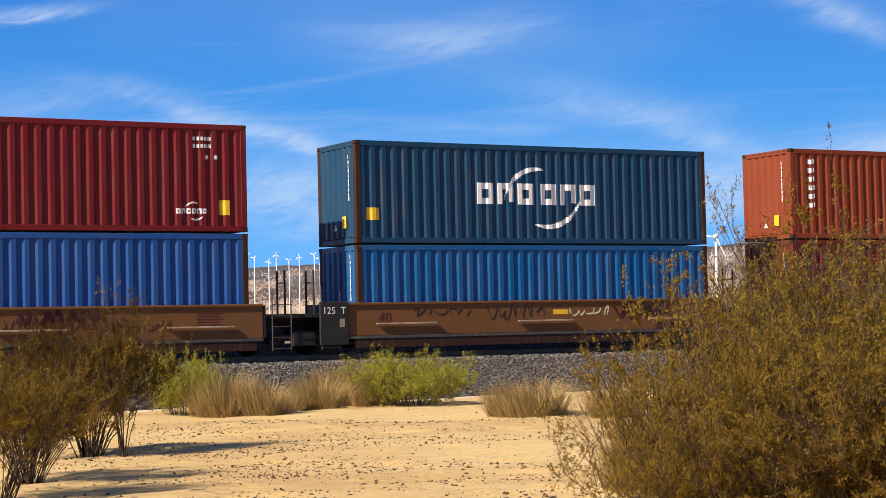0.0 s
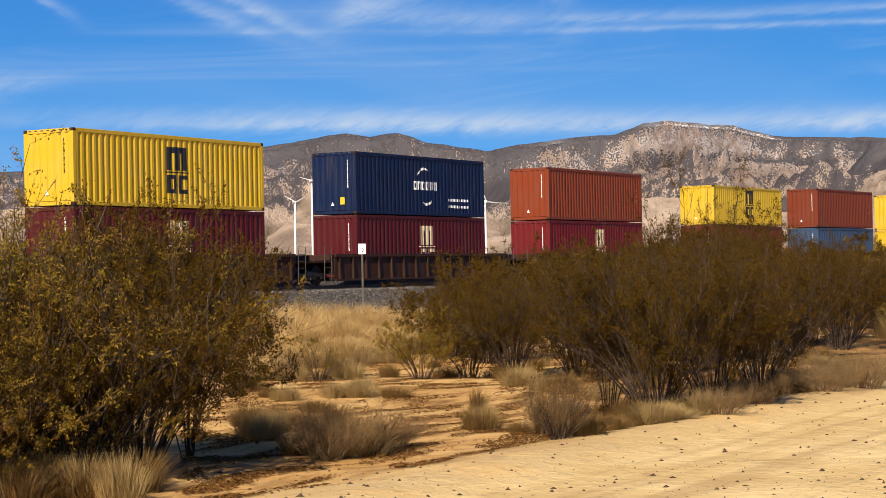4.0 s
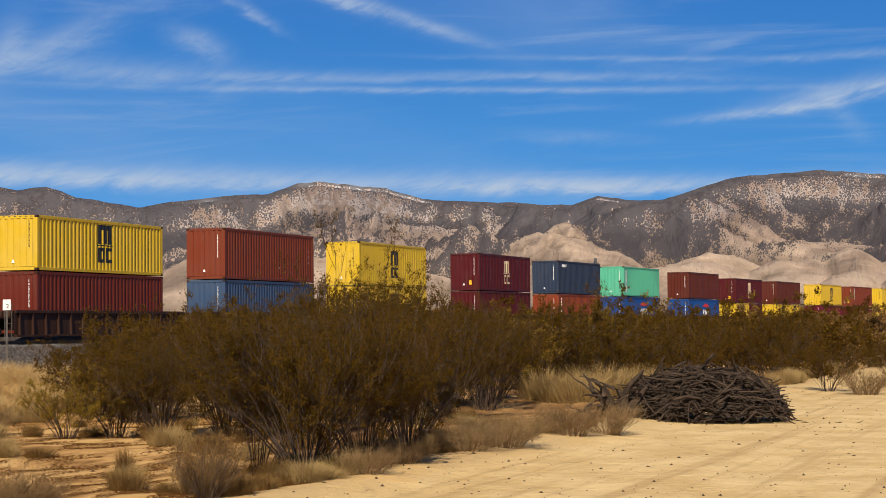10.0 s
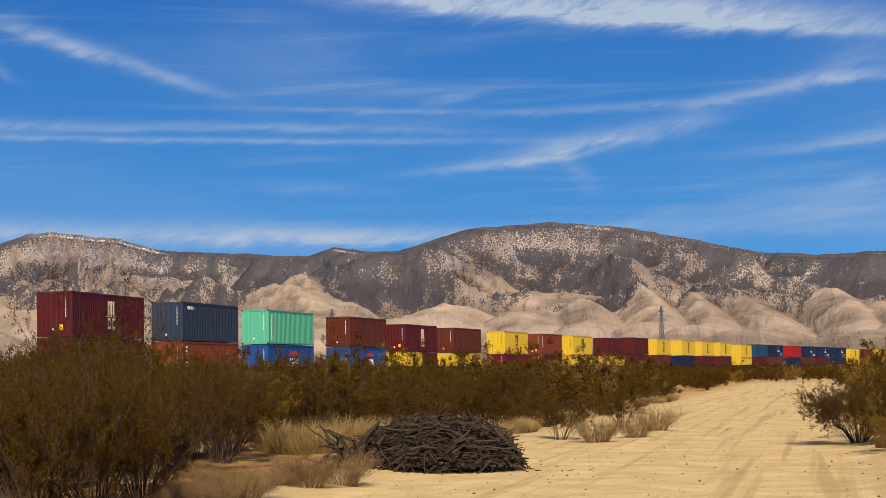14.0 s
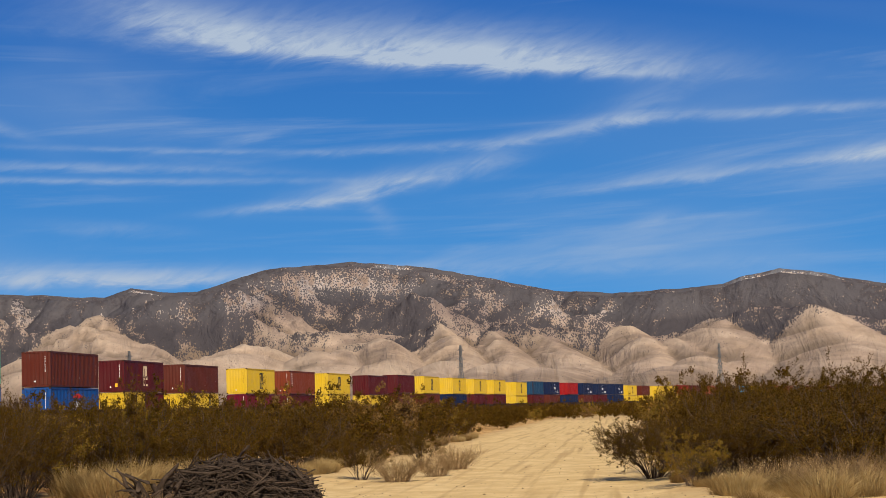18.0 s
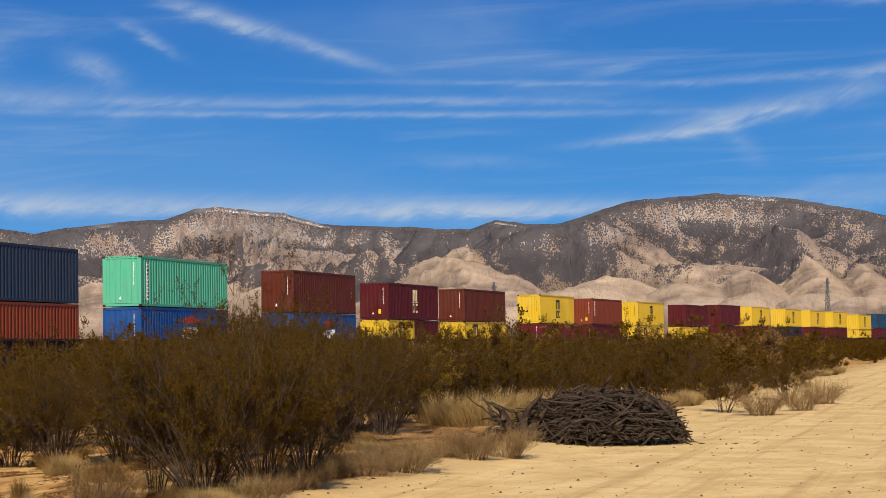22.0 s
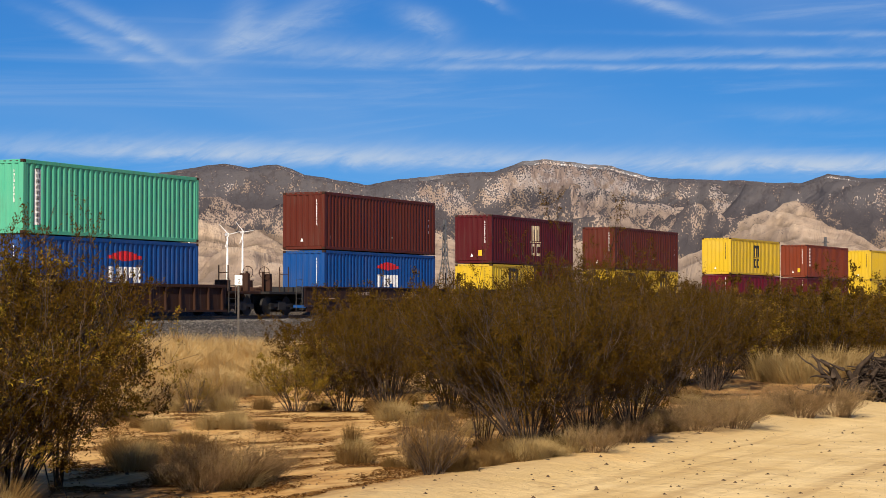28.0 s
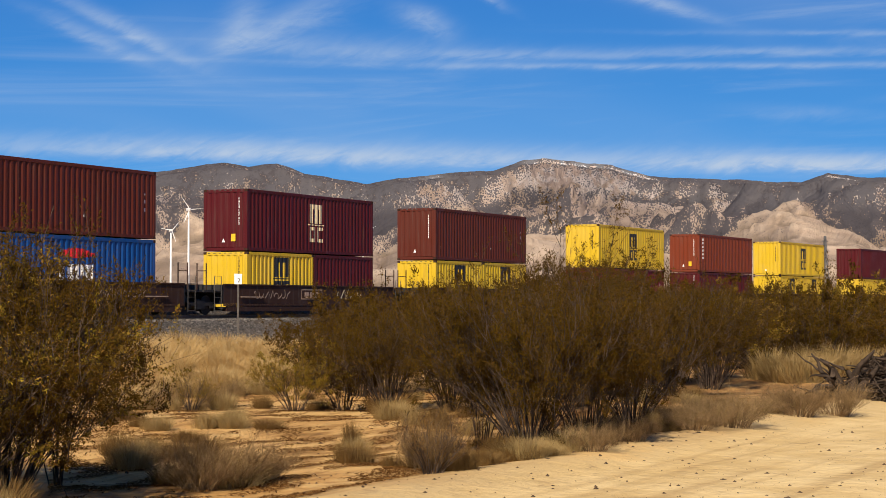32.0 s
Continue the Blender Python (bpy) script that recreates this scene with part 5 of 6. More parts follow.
def side_art(car, i):
    """Lettering, patches and graffiti on the near side of a smooth wagon."""
    face = pose(0, -1.307, 0)
    if i == 0:
        words("the world", 0.42, SCRAWL, "graffiti", pose(3.0, -1.307, 0.86), car, "dark red handwritten graffiti")
        put("graffiti", scrawl(3, 0.6, 0.72, 1.7, 0.32, 16), SCRAWL, car, face)
        put("graffiti", scrawl(4, -2.4, 0.8, 2.0, 0.5, 22), BLACK, car, face)
        patch(car, -1.9, -1.35, 0.92, 1.07, YELLOW)
        for k in range(5):
            put("graffiti", scrawl(30 + k, -0.3 + 0.35 * k, 0.85, 0.9, 0.48, 9, 0.16), SCRAWL, car, pose(0, -1.3055, 0))
        for k in range(5):
            patch(car, 4.55, 5.3 - 0.1 * (k % 2), 0.86 + 0.075 * k, 0.89 + 0.075 * k, SCRAWL, "data_line")
    elif i == 1:
        box = bevelled("end_plate", box_data(-7.35, -6.47, -1.37, -1.30, 0.25, 1.46), 0.02)
        plate = put("end_plate", box, CAR_BLACK, car, None, "black end plate with white lettering")
        words("125  T", 0.27, WHITE, "lettering", pose(-6.91, -1.375, 1.2), plate)
        put("data_mark", mesh_of("data_mark", *box_data(-6.75, -6.6, -1.374, -1.371, 0.75, 0.98)), PALE_BAR, plate)
        words("40", 0.42, SCRAWL, "lettering", pose(-5.3, -1.307, 0.98), car, "dark red painted number")
        put("graffiti", scrawl(5, -4.4, 1.0, 2.0, 0.3, 20), BLACK, car, face)
        put("graffiti", scrawl(6, -2.0, 0.88, 2.0, 0.45, 24), BLACK, car, face)
        put("graffiti", scrawl(7, 0.9, 0.95, 1.4, 0.3, 18, 0.05), CREAM, car, face)
        patch(car, 0.3, 0.8, 1.0, 1.14, YELLOW)
        for k in range(4):
            put("graffiti", scrawl(40 + k, 2.5 + 0.3 * k, 0.86, 0.8, 0.5, 9, 0.14), SCRAWL, car, pose(0, -1.3055, 0))
        put("graffiti", scrawl(8, 3.6, 0.9, 1.8, 0.4, 22, 0.05), BLACK, car, face)
    elif i == 13:
        for k in range(4):
            patch(car, -3.3 + 0.17 * k, -3.18 + 0.17 * k, 1.0, 1.17, PALE_BAR, "letter_bar")
        for k in range(6):
            patch(car, -2.5 + 0.17 * k, -2.38 + 0.17 * k, 1.0, 1.17, PALE_BAR, "letter_bar")
        put("graffiti", scrawl(9, 2.0, 0.75, 3.4, 0.45, 30, 0.05), PALE_BAR, car, face)
    else:
        for x0, x1, z0, z1 in ((-1.3, 0.7, 1.17, 1.22), (-1.3, 0.7, 0.72, 0.77), (-1.3, -1.25, 0.77, 1.17), (0.65, 0.7, 0.77, 1.17)):
            patch(car, x0, x1, z0, z1, PALE_BAR, "logo_frame")
        for k in range(3):
            patch(car, -1.0 + 0.5 * k, -0.62 + 0.5 * k, 0.85, 1.08, PALE_BAR, "logo_block")
        put("graffiti", scrawl(10, 2.2, 0.7, 2.4, 0.55, 16, 0.07), CREAM, car, face)
        put("graffiti", scrawl(11, -5.6, 0.75, 3.2, 0.45, 26, 0.05), PALE_BAR, car, face)


def build_train():
    for i, (s, lower, upper) in enumerate(UNITS):
        detail = 2 if i < 19 else (1 if i < 28 else 0)
        if i < 3:
            half, left, right, le, re = 6.45, 7.77, 7.77, False, i == 2
            right = 9.8 if i == 2 else 7.77
        elif i == 3:
            half, left, right, le, re = 6.5, 9.8, 10.7, True, True
        else:
            k = (i - 4) % 3
            half, le, re = 8.15, k == 0, k == 2
            left, right = (11.65 if le else 9.74), (11.65 if re else 9.74)
        smooth = i < 4 or 13 <= i <= 15
        tint = CAR_TAN if i < 3 else CAR_BROWN
        car = well_car(half, left, right, le, re, not smooth, tint, detail,
                       "ochre-brown well wagon with smooth graffiti-covered sides" if i < 3 else ("dark brown well wagon with smooth plated sides" if smooth else "dark brown well wagon with upright side ribs"), i in (0, 1, 13))
        MOVING.append((car, s, 0.0, 0.0))
        if i in (0, 1, 13, 14):
            side_art(car, i)
        z = 0.35
        for paint_name, mark, h in (lower, upper):
            if isinstance(paint_name, tuple):
                for j, one in enumerate(paint_name):
                    ob = container(6.058, h, one, "arch_short" if one == "yellow" else "", detail, f"short {WORDS[one]} corrugated container in a well")
                    MOVING.append((ob, s, -3.06 if j == 0 else 3.06, z))
            else:
                where = "in a well" if z < 1 else "stacked on top"
                ob = container(12.192, h, paint_name, mark, detail, f"{WORDS[paint_name]} container {SIGNS[mark]}, {where}")
                MOVING.append((ob, s, 0.0, z))
            z += h + 0.045
    for thing, s, ahead, z in MOVING:
        thing.matrix_basis = rider(s, ahead) @ pose(0, 0, z)


build_train()


# ---- plants ----
BIG = [Plant("tall_creosote", *shrub(11, 2.5, 3.9, 80, 8, 9, 150000, 0.0165, low=0.02, root=0.26, rim=0.15)),
       Plant("broad_creosote", *shrub(12, 2.05, 3.5, 80, 8, 8, 125000, 0.0160, low=0.02, root=0.26, rim=0.15))]
FAN = [Plant("fan_creosote", *shrub(13 + i, 1.75, 2.5, 60, 6, 8, 68000, 0.0140, low=0.44, root=0.07, rim=0.55)) for i in range(3)]
MEDIUM = [Plant("middle_creosote", *shrub(20 + i, 1.6, 2.3, 32, 5, 5, 14000, 0.0245, low=0.3, root=0.1, rim=0.45)) for i in range(4)]
FAR = [Plant("slight_creosote", *shrub(40 + i, 1.6, 2.4, 16, 3, 3, 2400, 0.055, low=0.15, root=0.15, rim=0.4)) for i in range(4)]
LOW = [Plant("low_shrub", *shrub(30 + i, 0.7, 1.0, 30, 4, 5, 5000, 0.011, low=0.2, root=0.12)) for i in range(3)]
WIRY = [Plant("wiry_brush", *shrub(80 + i, 0.7, 1.3, 110, 6, 4, 2500, 0.010, low=0.15, root=0.22, rim=0.5)) for i in range(2)]
TUFTS = [mesh_of("grass_tuft", *tuft(50 + i, 0.75, 1.3, 900, 0.0042)) for i in range(4)]
GREEN = Plant("round_green_shrub", *shrub(71, 1.0, 2.4, 90, 6, 6, 48000, 0.021, low=0.15, root=0.25, rim=0.5, clump=0.6))
SPRIG = Plant("lanky_sprig", *shrub(61, 2.5, 1.3, 9, 5, 6, 6000, 0.019, low=0.5, root=0.06))
LEANING = Plant("leaning_creosote", *shrub(64, 1.2, 1.3, 20, 5, 6, 8000, 0.0150, low=0.4, root=0.1, lean=(-0.35, 0.75)))
TREE = Plant("crooked_desert_tree", *shrub(66, 3.35, 1.9, 9, 6, 9, 22000, 0.019, low=0.55, root=0.08, rim=0.7, clump=2.4))

OLIVE = "olive creosote bush with bare fanned stems on the sand"
BROWNISH = "brownish olive creosote bush with fanned grey stems"
NEAR_BUSHES = (  # kind, heading, distance, girth, height, leaf
    (BIG[0], 42.4, 16.6, 0.85, 0.98, LEAF), (BIG[1], 38.7, 15.6, 0.66, 0.90, LEAF), (BIG[1], 46.0, 15.8, 1.05, 1.02, LEAF), (FAN[0], 50.7, 16.2, 1.0, 1.10, LEAF_DARK), (FAN[1], 49.2, 16.4, 1.0, 1.12, LEAF_DARK),
    (BIG[1], 43.2, 14.6, 0.75, 0.72, LEAF), (FAN[2], 48.9, 15.0, 1.0, 0.95, LEAF_DARK), (FAN[1], 45.6, 14.5, 0.7, 0.75, LEAF_DARK), (BIG[1], 37.6, 14.8, 0.55, 0.70, LEAF), (FAN[0], 40.4, 14.5, 0.8, 0.85, LEAF), (FAN[2], 43.6, 14.0, 0.7, 0.62, LEAF_DARK),
    (FAN[0], 66.5, 20.4, 0.98, 1.0, LEAF_DARK), (LEANING, 65.2, 21.0, 1.0, 0.95, LEAF_DARK), (FAN[1], 68.2, 21.9, 0.88, 0.92, LEAF_DARK), (FAN[2], 69.6, 24.8, 0.95, 0.98, LEAF_DARK),
    (MEDIUM[2], 59.3, 28.8, 0.62, 0.58, LEAF), (MEDIUM[0], 60.8, 29.6, 0.66, 0.70, LEAF_DARK), (FAN[1], 62.2, 28.5, 0.80, 0.76, LEAF_DARK), (FAN[0], 64.1, 29.5, 0.80, 0.88, LEAF_DARK),
    (FAN[2], 66.0, 28.6, 1.0, 1.10, LEAF_DARK), (FAN[1], 68.1, 31.0, 1.0, 1.18, LEAF_DARK), (MEDIUM[1], 64.8, 33.5, 1.1, 1.15, LEAF_DARK),
    (MEDIUM[3], 62.2, 35.0, 1.0, 1.05, LEAF_DARK), (MEDIUM[0], 60.2, 36.5, 0.9, 0.90, LEAF_DARK), (MEDIUM[2], 66.8, 35.0, 1.1, 1.2, LEAF_DARK),
    (FAN[0], 70.6, 33.5, 1.0, 1.08, LEAF_DARK), (FAN[1], 72.0, 37.5, 1.05, 1.08, LEAF_DARK), (MEDIUM[0], 71.0, 39.5, 1.0, 1.1, LEAF_DARK), (MEDIUM[3], 73.4, 42.5, 1.1, 1.12, LEAF_DARK),
    (FAN[2], 18.6, 28.0, 0.95, 1.12, LEAF_DARK), (FAN[1], 15.9, 20.5, 0.85, 0.82, LEAF), (FAN[0], 16.8, 23.0, 0.8, 0.85, LEAF_DARK), (SPRIG, 19.6, 27.4, 0.8, 0.85, LEAF), (MEDIUM[0], 17.0, 27.5, 0.8, 1.05, LEAF_DARK),
    (SPRIG, 68.8, 33.0, 1.1, 1.16, LEAF_DARK), (SPRIG, 67.4, 33.5, 1.1, 1.22, LEAF_DARK), (SPRIG, 66.6, 34.5, 1.1, 1.02, LEAF_DARK), (SPRIG, 69.6, 30.5, 0.9, 0.9, LEAF_DARK),
    (SPRIG, 52.2, 17.6, 0.8, 0.84, LEAF_DARK), (SPRIG, 50.4, 17.9, 0.8, 0.86, LEAF_DARK), (SPRIG, 38.5, 18.0, 0.75, 1.02, LEAF), (SPRIG, 43.4, 17.6, 0.9, 0.98, LEAF), (SPRIG, 45.0, 17.5, 1.0, 0.95, LEAF), (SPRIG, 47.4, 17.8, 0.9, 0.9, LEAF),
    (FAN[0], 91.2, 41.0, 1.05, 0.68, LEAF_DARK), (FAN[1], 92.8, 39.0, 1.0, 0.64, LEAF_DARK), (FAN[2], 94.4, 40.0, 1.1, 0.64, LEAF_DARK), (MEDIUM[2], 92.4, 35.6, 0.6, 0.55, LEAF), (MEDIUM[0], 91.6, 44.5, 1.1, 0.8, LEAF_DARK),
    (FAN[1], 96.2, 40.5, 1.1, 0.62, LEAF_DARK), (FAN[0], 97.8, 39.0, 1.0, 0.6, LEAF_DARK), (MEDIUM[1], 82.3, 46.0, 0.65, 0.65, LEAF_DARK), (MEDIUM[3], 84.2, 56.0, 0.75, 0.7, LEAF_DARK), (MEDIUM[0], 98.6, 37.0, 0.8, 0.7, LEAF), (MEDIUM[3], 93.6, 44.5, 1.1, 0.8, LEAF_DARK),
)
x, y = polar(41.0, 24.0)
plant(TREE, x, y, LEAF_GREY, scale=(0.85, 0.80), turn=40, name="desert_tree", label="crooked small desert tree with sparse grey-green sprays", group="")
for kind, az, d, girth, tall, leaf in NEAR_BUSHES:
    x, y = polar(az, d)
    plant(kind, x, y, leaf, scale=(girth, tall), turn=az * 37 % 360, label=OLIVE if leaf is LEAF else BROWNISH, group="creosote bushes")

BLEACHED = []
for az, d, girth, tall, leaf in ((57.2, 17.0, 0.75, 0.62, RUSSET), (56.4, 16.6, 0.55, 0.5, RUSSET), (58.3, 17.3, 0.5, 0.45, RUSSET), (72.6, 24.2, 0.9, 0.62, STRAW), (71.5, 23.4, 0.7, 0.5, STRAW), (74.6, 26.8, 0.7, 0.6, RUSSET), (75.7, 27.6, 0.7, 0.65, STRAW),
                                 (63.4, 18.2, 0.45, 0.62, RUSSET), (57.0, 30.5, 0.7, 0.65, RUSSET), (55.4, 30.0, 0.6, 0.6, RUSSET), (83.4, 44.0, 0.9, 0.8, STRAW), (85.2, 52.0, 1.0, 0.9, STRAW), (84.6, 47.0, 0.8, 0.7, RUSSET),
                                 (94.8, 34.0, 1.0, 0.8, STRAW), (96.6, 33.0, 1.1, 0.9, STRAW), (98.0, 33.6, 1.1, 0.9, RUSSET), (68.4, 19.9, 0.5, 0.4, STRAW), (69.6, 21.4, 0.5, 0.4, RUSSET)):
    x, y = polar(az, d)
    plant(WIRY[int(az * 10) % 2], x, y, leaf, WIRE, (girth, tall), az * 41 % 360, "dry_brush", "low mound of wiry bleached dry brush on sand", "dry brush")
for az, d, girth, tall, leaf, text in (
        (28.4, 43.5, 1.02, 1.05, LEAF_GREEN, "rounded bright yellow-green desert shrub beside the ballast"), (21.4, 42.0, 0.68, 1.2, LEAF_GREEN, "yellow-green desert shrub among dry grass"),
        (56.2, 29.3, 0.75, 0.85, LEAF, "small olive shrub on open sand"), (63.5, 17.6, 0.75, 0.85, RUSSET, "dry russet shrub at the road's edge"),
        
        (57.2, 25.0, 0.6, 0.5, STRAW, "low bleached brush on the sand"), (72.6, 25.3, 1.3, 0.55, STRAW, "pale bleached brush at the road's edge"),
        (75.0, 27.6, 0.9, 0.5, STRAW, "pale bleached brush beside the stick pile"), (74.2, 27.2, 0.7, 0.55, RUSSET, "dry russet brush beside the stick pile"),
        (67.0, 19.4, 0.9, 0.5, STRAW, "pale bleached brush under a creosote bush"), (85.4, 58.0, 1.3, 0.9, STRAW, "pale bleached brush at the road's edge"),
        (83.6, 49.0, 1.4, 0.9, STRAW, "pale bleached brush at the road's edge"), (86.2, 70.0, 1.3, 0.9, STRAW, "pale bleached brush at the road's edge"),
        (94.5, 33.0, 1.8, 0.8, STRAW, "pale bleached brush beside the road"), (96.6, 34.5, 1.6, 0.9, RUSSET, "dry russet brush beside the road"),
        (60.9, 36.0, 1.2, 1.1, LEAF_DARK, "small brownish shrub before the ballast"), (57.9, 34.0, 0.8, 0.6, STRAW, "low bleached brush on the sand")):
    x, y = polar(az, d)
    if leaf is STRAW:       # bleached grassy clumps
        for i in range(4):
            BLEACHED.append((x + 0.55 * girth * math.cos(i * 1.9 + az), y + 0.3 * girth * math.sin(i * 1.9 + az), 0.5 * girth + 0.12 * (i % 3), 0.75 * tall + 0.08 * (i % 2)))
        continue
    plant(GREEN if leaf is LEAF_GREEN else LOW[int(az * 10) % 3], x, y, leaf, scale=(girth, tall), turn=az * 53 % 360, name="desert_shrub", label=text, group="desert shrubs")

dice = random.Random(5)


def tuft_at(x, y, wide, tall, mat=STRAW):
    ob = put("dry_grass_tuft", TUFTS[dice.randrange(4)], mat, None, pose(x, y, swell(x, y) - 0.01, 0, 0, dice.uniform(0, 360)) @ Matrix.Diagonal((wide, wide, tall, 1)))
    tagged(ob, "dry straw-coloured tuft of desert grass" if mat is not RUSSET else "dry russet tuft of desert grass", "grass", "grass tufts")


for x, y, wide, tall in BLEACHED:
    tuft_at(x, max(y, 7.6) if y > 0 else y, wide, tall)
for i in range(30):
    az = 63.6 + i * 0.26
    y = 7.65 + 0.7 * dice.random()
    tuft_at(y * math.tan(radians(az)), y, dice.uniform(0.35, 0.6), dice.uniform(0.12, 0.32), RUSSET)
for i in range(26):
    tuft_at(*polar(41 + i * 0.38, 13.7 + 0.9 * dice.random()), dice.uniform(0.4, 0.7), dice.uniform(0.35, 0.7), RUSSET if i % 3 else STRAW)
for az, d, wide, tall in ((22.7, 40.5, 1.7, 1.7), (25.4, 43.0, 1.6, 1.5), (27.0, 44.8, 1.9, 1.9), (26.0, 45.3, 1.5, 1.7), (32.1, 37.2, 1.7, 1.35), (34.5, 35.5, 1.3, 1.35), (31.3, 37.6, 1.2, 1.2), (23.8, 40.0, 1.3, 1.3),
                          (24.6, 42.6, 1.1, 0.8), (55.9, 50.0, 1.4, 1.2), (56.9, 47.0, 1.2, 1.0), (57.4, 42.0, 1.2, 0.9), (58.6, 40.0, 1.3, 0.8), (58.9, 46.0, 1.1, 0.9), (56.2, 38.0, 1.3, 0.8), (54.6, 40.0, 1.4, 1.0), (55.4, 44.0, 1.5, 1.2), (54.9, 48.0, 1.6, 1.4), (55.0, 36.0, 1.2, 0.8), (56.9, 36.5, 1.1, 0.8), (57.6, 37.0, 1.2, 0.7), (58.0, 44.0, 1.3, 0.9), (59.4, 38.0, 1.2, 0.8), (55.8, 33.0, 1.0, 0.6), (54.2, 30.0, 1.2, 0.8), (60.2, 40.0, 1.3, 0.9), (56.8, 17.2, 0.7, 0.55), (57.3, 16.9, 0.65, 0.5),
                          (54.4, 54.0, 1.7, 1.4), (55.1, 57.0, 1.7, 1.4), (55.8, 60.0, 1.8, 1.5), (56.5, 56.0, 1.7, 1.3), (57.2, 60.0, 1.8, 1.4), (57.9, 56.0, 1.7, 1.2), (58.7, 58.0, 1.7, 1.2), (56.0, 53.0, 1.5, 1.1), (57.4, 51.0, 1.5, 1.1), (58.4, 50.0, 1.5, 1.0), (74.6, 39.5, 1.6, 1.2), (75.6, 41.0, 1.6, 1.3), (76.6, 41.5, 1.5, 1.2), (73.8, 40.0, 1.3, 1.2), (75.1, 42.5, 1.5, 1.4), (77.4, 42.5, 1.4, 1.2), (36.2, 24.0, 0.9, 1.0), (35.4, 22.0, 0.8, 0.9), (34.9, 19.6, 0.8, 1.1),
                          (95.4, 33.0, 1.4, 0.8), (97.2, 32.0, 1.5, 0.85), (98.4, 33.5, 1.4, 0.8), (96.2, 31.0, 1.2, 0.9), (93.6, 31.8, 1.0, 0.8)):
    tuft_at(*polar(az, d), wide, tall, GOLDEN if 53 < az < 61 and d > 28 else STRAW)
for az, d, wide, tall in ((56.5, 17.0, 0.6, 0.6), (57.0, 17.3, 0.6, 0.55), (57.5, 17.0, 0.5, 0.5), (55.6, 17.2, 0.5, 0.4), (63.3, 18.6, 0.5, 0.8), (63.6, 18.4, 0.45, 0.7)):
    tuft_at(*polar(az, d), wide, tall, RUSSET)
for _ in range(120):
    az, d = dice.uniform(53.5, 72), dice.uniform(17.2, 33)
    x, y = polar(az, d)
    if y > 7.4 and not (57.5 < az < 61 and d < 24) and dice.random() < 0.75:
        tuft_at(x, y, dice.uniform(0.25, 0.6), dice.uniform(0.25, 0.55), RUSSET if dice.random() < 0.6 else STRAW)
for _ in range(60):
    x = dice.uniform(20, 110)
    y = dice.choice((dice.gauss(7.7, 0.35), dice.gauss(-2.0, 0.4)))
    if abs(x - 31.5) > 3 or y < 0:
        tuft_at(x, y, dice.uniform(0.4, 0.9), dice.uniform(0.35, 0.7), RUSSET if dice.random() < 0.4 else STRAW)


